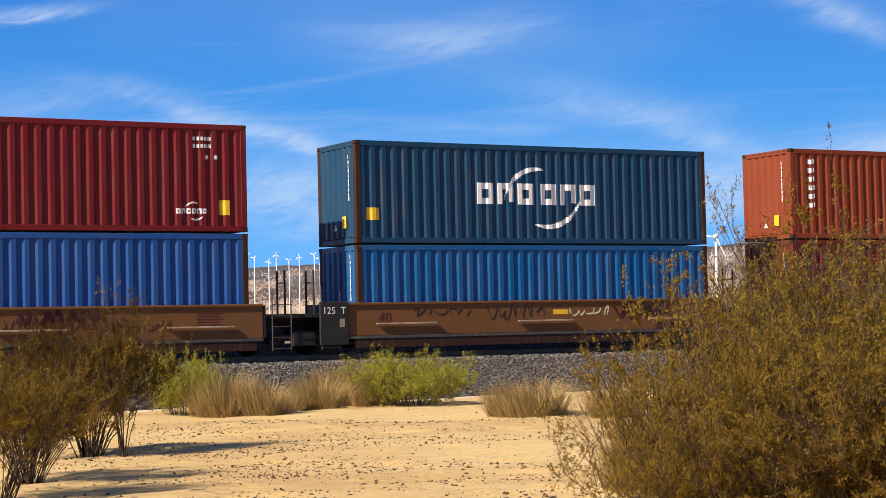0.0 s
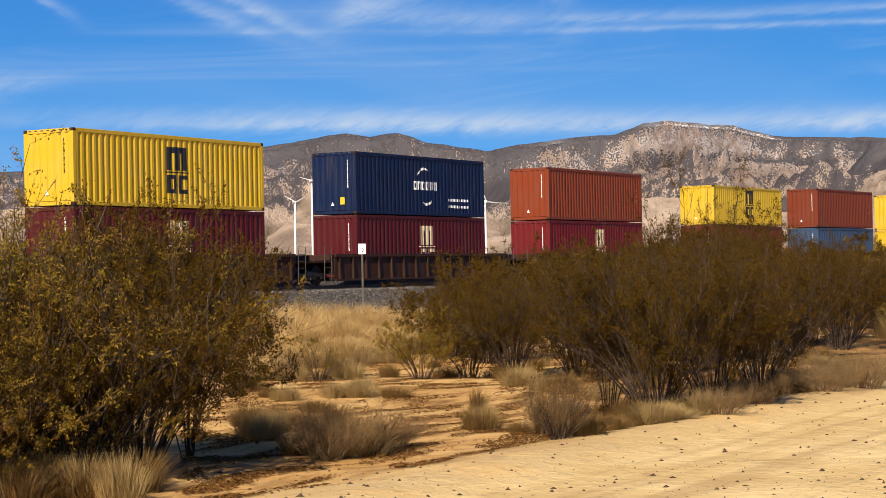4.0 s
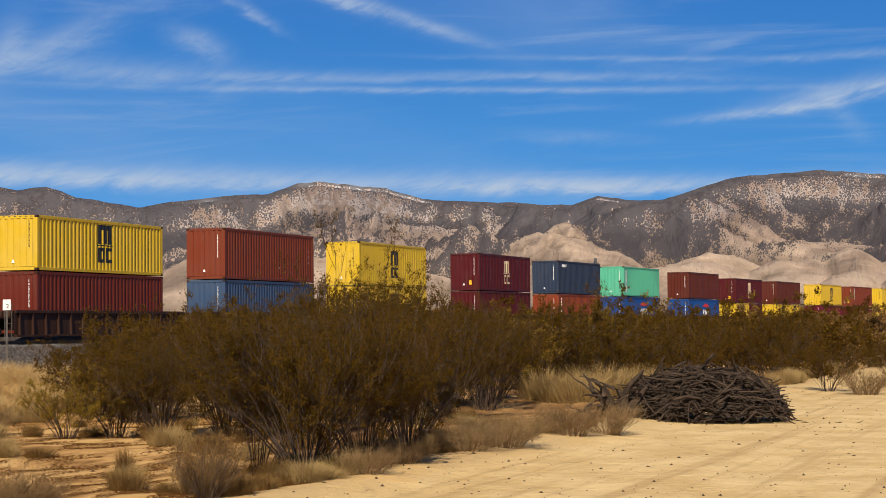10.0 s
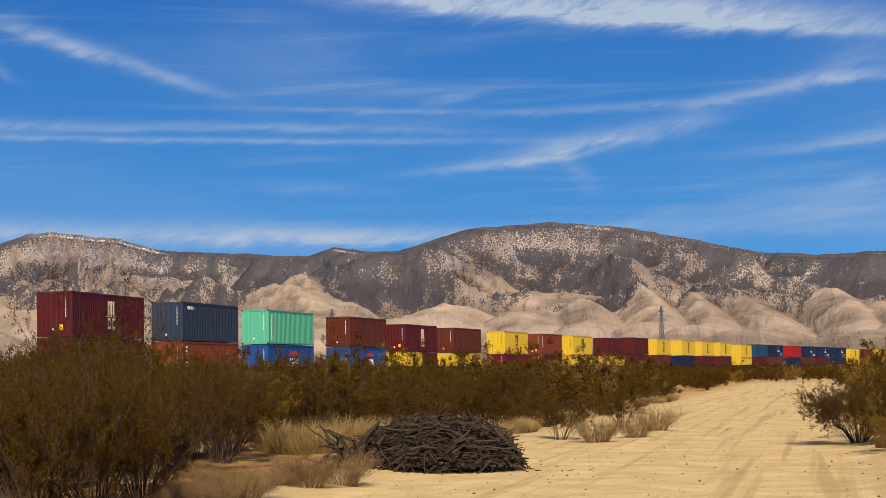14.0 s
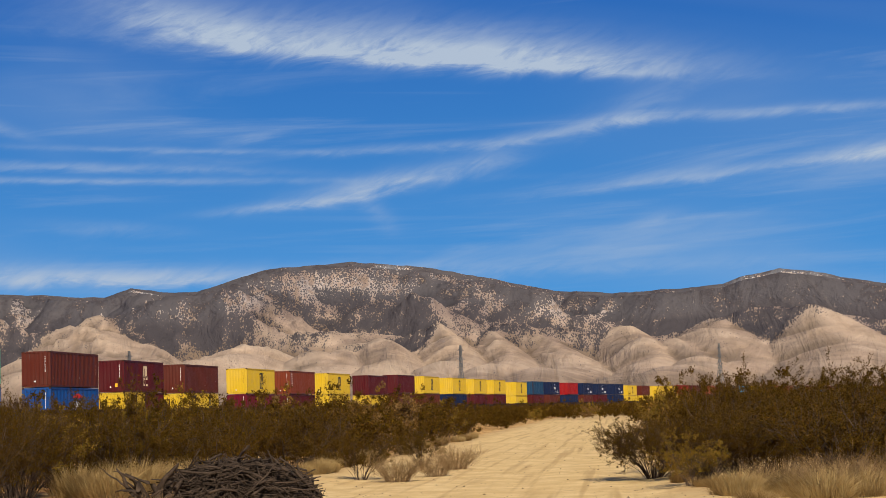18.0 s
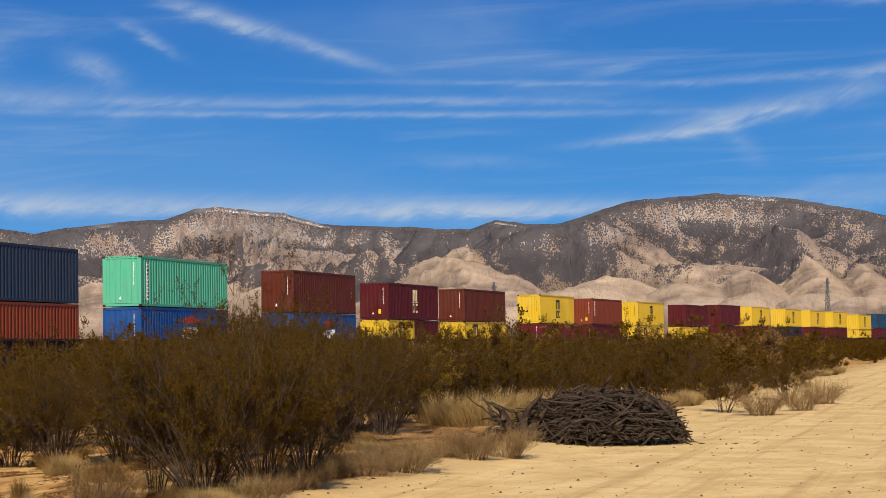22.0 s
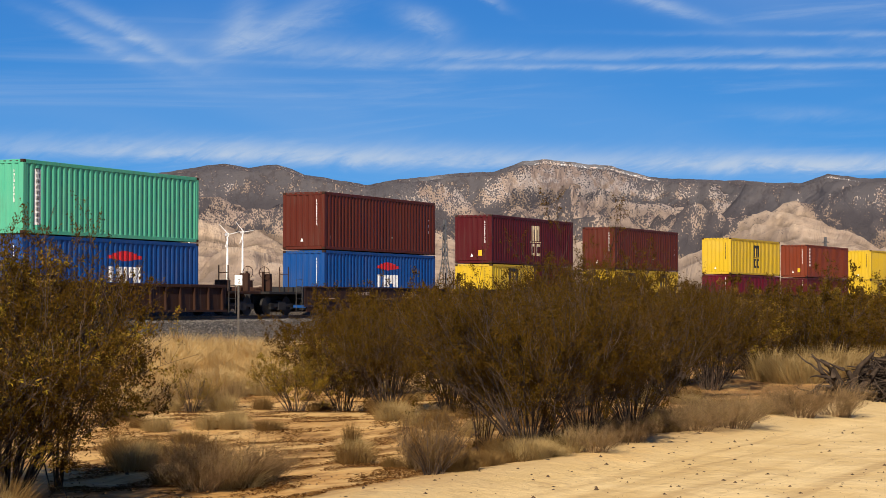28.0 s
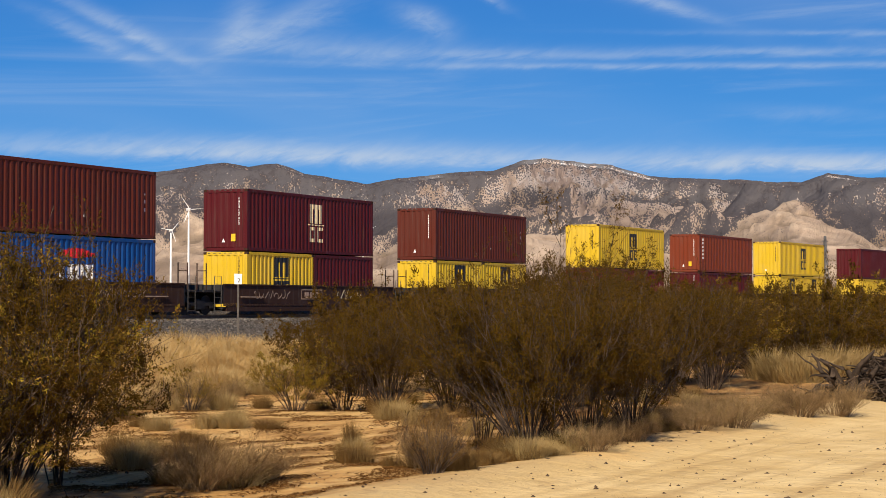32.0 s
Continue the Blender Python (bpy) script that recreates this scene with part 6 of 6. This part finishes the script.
# the belt of creosote between road and railway, and beyond the road: near ones singly, the rest as one thicket
def thicket():
    spots = []
    cells = {}

    def free(x, y, gap):
        k = (int(x // 4), int(y // 4))
        for i in (-1, 0, 1):
            for j in (-1, 0, 1):
                for a, b in cells.get((k[0] + i, k[1] + j), ()):
                    if (a - x) ** 2 + (b - y) ** 2 < gap * gap:
                        return False
        cells.setdefault(k, []).append((x, y))
        return True
    for _ in range(30000):
        d = 34 + 560 * dice.random() ** 1.8
        az = dice.uniform(50, 103)
        x, y = polar(az, d)
        tx = float(np.interp(x, _x, _y))
        if y > tx - 5.5 or (-2.6 < y < 8.3 and x < 222):
            continue
        if y > 0 and (az < 61.3 or (az < 63 and d > 60)):
            continue
        if 72.5 < az < 82 and d < 43:
            continue
        if free(x, y, 2.3 if d < 120 else 3.0):
            spots.append((d, x, y))
    spots.sort()
    pieces = {m: ([], []) for m in (LEAF_DARK, LEAF, RUSSET, BARK)}
    counts = {m: 0 for m in pieces}
    for i, (d, x, y) in enumerate(spots):
        size = dice.uniform(0.75, 1.45)
        tall = (0.62 + 0.38 * size) * dice.uniform(0.85, 1.2) * (1.04 if d < 140 else 0.97)
        tint = dice.choices((LEAF_DARK, LEAF, RUSSET), (9, 0.7, 0.6))[0]
        turn = dice.uniform(0, 360)
        if i < 70:
            plant(MEDIUM[i % 4], x, y, LEAF_DARK if dice.random() < 0.94 else LEAF, scale=(size, tall), turn=turn, label=BROWNISH, group="creosote bushes")
            continue
        if d > 250 and dice.random() < 0.35:
            continue
        kind = FAR[i % 4]
        c, s = math.cos(radians(turn)), math.sin(radians(turn))
        for me, mat in ((kind.leaves, tint), (kind.wood, BARK)):
            if mat is BARK and d > 140:
                continue
            v = np.empty(len(me.vertices) * 3)
            me.vertices.foreach_get("co", v)
            v = v.reshape(-1, 3)
            f = np.empty(len(me.loops), dtype=np.int64)
            me.loops.foreach_get("vertex_index", f)
            k = 4 if mat is BARK else 3
            f = f.reshape(-1, k)
            if mat is not BARK and d > 110:
                keep = max(120, int(len(f) * 110 / d * (0.6 if d > 220 else 1.0)))
                f, v = f[:keep], v[:keep * 3]
                q = v.reshape(-1, 3, 3)
                mid = q.mean(1, keepdims=True)
                v = (mid + (q - mid) * min(2.6, (d / 110) ** 0.8)).reshape(-1, 3)
            v = np.stack([(v[:, 0] * c - v[:, 1] * s) * size + x, (v[:, 0] * s + v[:, 1] * c) * size + y, v[:, 2] * tall + swell(x, y)], 1)
            pieces[mat][0].append(v)
            pieces[mat][1].append(f + counts[mat])
            counts[mat] += len(v)
    top = new("creosote_thicket")
    for mat, name in ((LEAF_DARK, "foliage"), (LEAF, "foliage"), (RUSSET, "foliage"), (BARK, "wood")):
        me = bpy.data.meshes.new("thicket_" + name)
        v, f = np.concatenate(pieces[mat][0]), np.concatenate(pieces[mat][1])
        me.vertices.add(len(v))
        me.vertices.foreach_set("co", v.ravel())
        me.loops.add(f.size)
        me.loops.foreach_set("vertex_index", f.ravel().astype(np.int32))
        me.polygons.add(len(f))
        me.polygons.foreach_set("loop_start", np.arange(0, f.size, f.shape[1], dtype=np.int32))
        me.materials.append(None)
        me.update(calc_edges=True)
        put(name, me, mat, top)["kind"] = "stuff"
    tagged(top, "wide belt of brownish creosote bushes over the plain", "bushes", kind="stuff")


thicket()


# ---- small things of the land ----
def stick(seed, length, r):
    g = random.Random(seed)
    pts = [(0, 0, 0)]
    heading = Vector((1, 0, 0))
    for i in range(5):
        heading = (heading + Vector((0, g.uniform(-0.35, 0.35), g.uniform(-0.28, 0.28)))).normalized()
        pts.append(tuple(Vector(pts[-1]) + heading * length / 5))
    c = Vector(pts[0]).lerp(Vector(pts[-1]), 0.5)
    return mesh_of("branch", *tube([Vector(p) - c for p in pts], [r, r * 0.95, r * 0.85, r * 0.75, r * 0.6, r * 0.4], 5), True)


def stick_pile():
    x, y = polar(78.5, 32.2)
    top = new("brush_pile")
    top.matrix_basis = pose(x, y, swell(x, y) - 0.07, 0, 0, -76)
    g = random.Random(17)
    kinds = [stick(200 + i, 0.4 + 0.1 * i, 0.010 + 0.0017 * i) for i in range(9)]

    def roof(q):
        return 0.95 * (1 - q ** 2.6) ** 0.62
    for i in range(300):
        a, q = g.uniform(0, math.tau), math.sqrt(g.random()) * 0.97
        px, py = 1.5 * q * math.cos(a), 1.15 * q * math.sin(a)
        z = max(0.05, roof(q) * g.uniform(0.86, 1.02))
        slope = math.degrees(math.atan2(roof(max(0, q - 0.06)) - roof(min(0.99, q + 0.06)), 0.16))
        yaw = math.degrees(a) + g.gauss(90, 50)
        put("branch", kinds[min(8, int(g.random() ** 1.6 * 9))], DEAD, top, pose(px, py, z, g.uniform(0, 360), min(60, slope) * math.cos(radians(yaw) - a), yaw))
    core = []
    for i in range(3200):
        a, q = g.uniform(0, math.tau), math.sqrt(g.random()) * 0.97
        px, py = 1.48 * q * math.cos(a), 1.13 * q * math.sin(a)
        z = roof(q) * g.random() ** 0.3 * 0.97
        d = Vector((g.gauss(0, 1), g.gauss(0, 1), g.gauss(0, 0.3))).normalized() * g.uniform(0.12, 0.34)
        p = Vector((px, py, max(0.03, z)))
        core.append(tube([p - d, p + Vector((g.gauss(0, 0.03), g.gauss(0, 0.03), 0.035)), p + d], [0.012, 0.010, 0.005], 4))
    v, f = join(*core)
    v = [(p[0], p[1], max(0.005, p[2])) for p in v]
    put("twig_mass", mesh_of("twig_mass", v, f, True), DEAD, top)["kind"] = "stuff"
    # the gnarled root at the pile's end: crooked arms that fork from one stump
    def crooked(p, way, length, r, depth):
        pts, rad = [Vector(p)], [r]
        for k in range(6):
            way = (way + Vector((g.gauss(0, 0.35), g.gauss(0, 0.35), g.gauss(0, 0.25)))).normalized()
            q = pts[-1] + way * length / 6
            q.z = max(0.03, q.z)
            pts.append(q)
            rad.append(r * (1 - 0.14 * (k + 1)) * g.uniform(0.8, 1.15))
        put("root", mesh_of("root", *tube(pts, rad, 7), True), DEAD, top)
        if depth:
            for k in (2, 4):
                crooked(pts[k], (way + Vector((g.gauss(0, 0.8), g.gauss(0, 0.8), g.uniform(0.0, 0.8)))).normalized(), length * 0.6, rad[k] * 0.65, depth - 1)
    for way in ((-1, -0.1, 0.5), (-0.8, -0.5, 0.25), (-0.5, 0.3, 0.9), (-0.3, -0.8, 0.5), (0.4, -0.7, 0.3), (-0.8, 0.1, 1.0), (0.4, -0.4, 0.8), (0.7, -0.5, 0.2)):
        crooked((-1.4 + g.uniform(-0.1, 0.1), -0.55 + g.uniform(-0.1, 0.1), 0.16), Vector(way).normalized(), g.uniform(0.7, 1.05), g.uniform(0.09, 0.14), 1)
    for i in range(5):
        put("branch", kinds[g.randrange(4)], DEAD, top, pose(1.5 + 0.25 * i, -0.9 + 0.15 * i, 0.03, g.uniform(0, 360), 0, g.uniform(-40, 20)))
    tagged(top, "heap of grey dead branches beside the dirt road", "brush pile")


stick_pile()


def scatter_stones():
    """Gravel: stones on the ballast's face and shoulders, pebbles on road and sand."""
    g = np.random.default_rng(8)

    def heap(name, pts, size, label, category, mat):
        n = len(pts)
        base = np.array([(1, 0, 0), (0, 1, 0), (-1, 0, 0), (0, -1, 0), (0, 0, 1), (0, 0, -1.0)])
        tri = np.array([(0, 1, 4), (1, 2, 4), (2, 3, 4), (3, 0, 4), (1, 0, 5), (2, 1, 5), (3, 2, 5), (0, 3, 5)])
        v = base[None] * g.uniform(0.6, 1.4, (n, 6, 1)) * size[:, None, None] * g.uniform(0.6, 1.2, (n, 1, 3)) * (1, 1, 0.7)
        a = g.uniform(0, math.tau, n)
        c, s = np.cos(a)[:, None], np.sin(a)[:, None]
        v = np.stack([v[..., 0] * c - v[..., 1] * s, v[..., 0] * s + v[..., 1] * c, v[..., 2]], 2) + pts[:, None, :]
        f = (tri[None] + np.arange(n)[:, None, None] * 6).reshape(-1, 3)
        ob = put(name, mesh_of(name, v.reshape(-1, 3), f), mat)
        tagged(ob, label, category, kind="stuff")
    n = 26000
    x = 8 + 130 * g.random(n) ** 1.2
    o = g.uniform(-4.75, -1.0, n)
    z = np.interp(o, [-5.2, -4.5, -2.5, -1.4, 1.4], [-0.1, 0.12, 0.9, 0.965, 0.965]) + 0.01
    heap("ballast_stones", np.stack([x, np.interp(x, _x, _y) + MID + o, z], 1), g.uniform(0.03, 0.065, n), "grey crushed stones covering the ballast bank", "gravel", STONE)
    pts, size = [], []
    while len(pts) < 9500:
        az, d = g.uniform(12, 98), 12 + 75 * g.random() ** 1.7
        px, py = d * math.sin(radians(az)), d * math.cos(radians(az))
        if py > 41 or (az > 36 and py > 9.5 and g.random() < 0.6):
            continue
        pts.append((px, py, swell(px, py)))
        size.append(0.006 + 0.026 * g.random() ** 4)
    while len(pts) < 24000:
        az, d = g.uniform(14, 38), 11 + 27 * g.random() ** 1.2
        px, py = d * math.sin(radians(az)), d * math.cos(radians(az))
        if noise.noise(Vector((px * 0.35, py * 0.5, 4.0))) * 1.3 + 0.35 < g.random():
            continue
        pts.append((px, py, swell(px, py)))
        size.append(0.007 + 0.026 * g.random() ** 3)
    heap("pebbles", np.array(pts), np.array(size), "small dark pebbles scattered on the sand", "pebbles", PEBBLE)


scatter_stones()


def litter():
    """Dead leaves and twig ends that lie in drifts on the sand beside the bushes."""
    g = np.random.default_rng(21)
    pts = []
    while len(pts) < 75000:
        az, d = g.uniform(52, 74), 13.5 + 22 * g.random() ** 1.3
        x, y = d * math.sin(radians(az)), d * math.cos(radians(az))
        drift = noise.fractal(Vector((x * 0.8, y * 2.3, 8.0)), 0.9, 2.1, 5)
        if y < 7.9 or drift < -0.05 + 0.25 * g.random():
            continue
        pts.append((x, y, swell(x, y) + 0.012))
    n = len(pts)
    c = np.array(pts)
    a = g.uniform(0, math.tau, n)
    s = g.uniform(0.010, 0.034, n)[:, None]
    u = np.stack([np.cos(a), np.sin(a), g.uniform(-0.2, 0.5, n)], 1) * s
    w = np.stack([-np.sin(a), np.cos(a), g.uniform(-0.2, 0.6, n)], 1) * s * 0.5
    v = np.stack([c - u, c + u, c + w], 1).reshape(-1, 3)
    ob = put("dry_litter", mesh_of("dry_litter", v, np.arange(3 * n).reshape(-1, 3)), LITTER)
    tagged(ob, "drifts of brown dead leaves and twigs on sand", "litter", kind="stuff")


litter()


def ties():
    top = new("sleepers")
    me = bevelled("sleeper", box_data(-0.115, 0.115, -1.3, 1.3, -0.17, 0.0), 0.015)
    for i in range(280):
        s0 = 6 + 0.6 * i
        (ax, ay), (bx, by) = along(s0), along(s0 + 2)
        h = math.atan2(by - ay, bx - ax)
        put("sleeper", me, TIE, top, pose(ax - math.sin(h) * MID, ay + math.cos(h) * MID, 0.982, 0, 0, math.degrees(h)))
    tagged(top, "weathered timber sleepers bedded in ballast", "sleepers", kind="structure")


ties()


def milepost():
    x, y = polar(57.6, 79.0)
    top = new("track_sign")
    top.matrix_basis = pose(x, y, 0.0, 0, 0, -57)
    put("post", bevelled("post", box_data(-0.045, 0.045, -0.03, 0.03, -0.1, 2.85), 0.008), STEEL, top, None, "grey steel post")
    board = put("board", bevelled("board", box_data(-0.16, 0.16, -0.05, -0.033, 2.48, 2.92), 0.006), WHITE, top, None, "white board")
    words("2", 0.26, BLACK, "numeral", pose(0.03, -0.056, 2.64), board)
    tagged(top, "white track sign on a thin post beside the ballast", "sign")


milepost()

ROTORS = []     # rotor, its seat, first turn, degrees a second


def blade_mesh(length):
    pts = [(0, 0, 0.3), (0, 0, length * 0.2), (0, 0, length * 0.6), (0, 0, length)]
    wide = [0.35, 0.62, 0.42, 0.14]
    verts = []
    for (x, y, z), w in zip(pts, wide):
        verts += [(-w * 0.4, -0.12, z), (w * 0.6, 0.0, z), (-w * 0.4, 0.12, z)]
    faces = [(3 * i + a, 3 * i + (a + 1) % 3, 3 * i + 3 + (a + 1) % 3, 3 * i + 3 + a) for i in range(3) for a in range(3)]
    return mesh_of("blade", verts, faces + [(0, 2, 1), (9, 10, 11)])


def turbine(az, el, d, reach, lead, base=0.0, face=-38):
    x, y = polar(az, d)
    hub = 1.65 + d * math.tan(radians(el)) - base
    top = new("wind_turbine")
    top.matrix_basis = pose(x, y, base, 0, 0, face)
    k = (reach / 9.0) ** (0.7 if reach > 4 else 1.3)
    put("tower", cached(("tower", round(hub, 1), reach), lambda: mesh_of("tower", *tube([(0, 0, -2), (0, 0, hub * 0.5), (0, 0, hub)], [0.92 * k ** 0.5, 0.74 * k ** 0.5, 0.48 * k ** 0.5] if reach > 4 else [0.4, 0.35, 0.25], 14), True)), TURBINE, top)
    put("nacelle", cached(("nacelle", reach), lambda: bevelled("nacelle", box_data(-0.9 * k, 0.9 * k, -1.6 * k, 2.6 * k, -0.9 * k, 0.9 * k), 0.25 * k)), TURBINE, top, pose(0, 0, hub + 0.6 * k))
    seat = pose(0, -2.3 * k, hub + 0.6 * k)
    rotor = put("rotor", cached(("hub", reach), lambda: mesh_of("rotor", *tube([(0, -0.5 * k, 0), (0, 0, 0), (0, 0.6 * k, 0)], [0.25 * k, 0.6 * k, 0.7 * k], 10), True)), TURBINE, top, seat)
    for i in range(3):
        put("blade", cached(("blade", reach), lambda: blade_mesh(reach)), TURBINE, rotor, pose(0, 0, 0, 0, 120 * i, 0))
    ROTORS.append((rotor, seat, lead, 95.0 + lead % 30))
    tagged(top, "white three-bladed wind turbine on a tapered tower", "wind turbine", "wind turbines")


for az, el, d, reach, lead in ((54.3, 2.84, 1300, 10, 10), (54.22, 2.1, 1180, 8, 50), (55.57, 2.2, 1220, 8, 80), (56.1, 2.84, 1300, 10, 5), (57.26, 2.12, 1180, 9, 35), (57.72, 2.2, 1200, 8, 60),
                               (61.4, 2.1, 1250, 10, 15), (50.2, 2.75, 1300, 10.5, 55), (48.0, 1.85, 1150, 9, 0), (50.1, 1.8, 1180, 8, 20), (52.15, 3.0, 1300, 11, 62), (45.8, 2.55, 1000, 15, 30),
                               (37.7, 2.7, 1000, 14, 35), (23.2, 2.0, 1250, 8, 25), (26.0, 2.1, 1250, 9, 70)):
    turbine(az, el, d, reach, lead)
for i in range(11):
    turbine(22.7 + 0.33 * i + dice.uniform(-0.12, 0.12), dice.uniform(2.3, 2.6), 1340, 3, dice.uniform(0, 120))


def pylon(az, el, d, turn):
    """A lattice pylon: four legs, bracing and three cross-arms."""
    x, y = polar(az, d)
    H = 1.65 + d * math.tan(radians(el))
    top = new("lattice_pylon")
    top.matrix_basis = pose(x, y, 0, 0, 0, turn)

    def half(z):
        return 3.6 - 2.7 * min(1.0, z / (0.55 * H)) if z < 0.55 * H else 0.9 - 0.55 * (z - 0.55 * H) / (0.45 * H)
    levels = [0, 0.2, 0.36, 0.48, 0.57, 0.66, 0.75, 0.84, 0.92, 1.0]
    for a, b in ((1, 1), (1, -1), (-1, 1), (-1, -1)):
        put("leg", mesh_of("leg", *tube([(a * half(z * H), b * half(z * H), z * H) for z in levels], [0.22] * len(levels), 4)), LATTICE, top)
    brace = []
    for i in range(len(levels) - 1):
        z0, z1 = levels[i] * H, levels[i + 1] * H
        h0, h1 = half(z0), half(z1)
        for s in (-1, 1):
            brace += [tube([(-h0, s * h0, z0), (h1, s * h1, z1)], [0.11, 0.11], 3), tube([(h0, s * h0, z0), (-h1, s * h1, z1)], [0.11, 0.11], 3),
                      tube([(s * h0, -h0, z0), (s * h1, h1, z1)], [0.11, 0.11], 3), tube([(s * h0, h0, z0), (s * h1, -h1, z1)], [0.11, 0.11], 3)]
    put("bracing", mesh_of("bracing", *join(*brace)), LATTICE, top)["kind"] = "stuff"
    for z, w in ((0.66, 4.2), (0.79, 4.6), (0.92, 3.4)):
        put("cross_arm", mesh_of("cross_arm", *join(tube([(-w, 0, z * H), (w, 0, z * H)], [0.16, 0.16], 4), tube([(-w, 0, z * H), (0, 0, z * H + 1.6), (w, 0, z * H)], [0.12, 0.14, 0.12], 4))), LATTICE, top)
    tagged(top, "grey steel lattice power pylon on the plain", "pylon", "power pylons")


for az, el, d in ((63.9, 2.62, 820), (75.4, 2.05, 1000), (85.45, 1.95, 1080), (93.3, 1.75, 1250)):
    pylon(az, el, d, 60 - az)


# ---- what moves ----
SPEED = 6.655


def motions():
    """The train rolls steadily to the viewer's left; wheels and turbine rotors turn."""
    for thing, s, ahead, z in MOVING:
        walk(thing, [(t, rider(s - SPEED * t, ahead) @ pose(0, 0, z)) for t in range(0, 33, 2)])
    for rotor, base, lead, rate in ROTORS:
        walk(rotor, [(t * 0.5, base @ pose(0, 0, 0, 0, lead + rate * t * 0.5, 0)) for t in range(0, 65)])
    for wheel, base in WHEELS:
        walk(wheel, [(t * 0.09, base @ pose(0, 0, 0, 0, -math.degrees(SPEED * t * 0.09 / 0.45) % 360, 0)) for t in range(0, 356)])


motions()
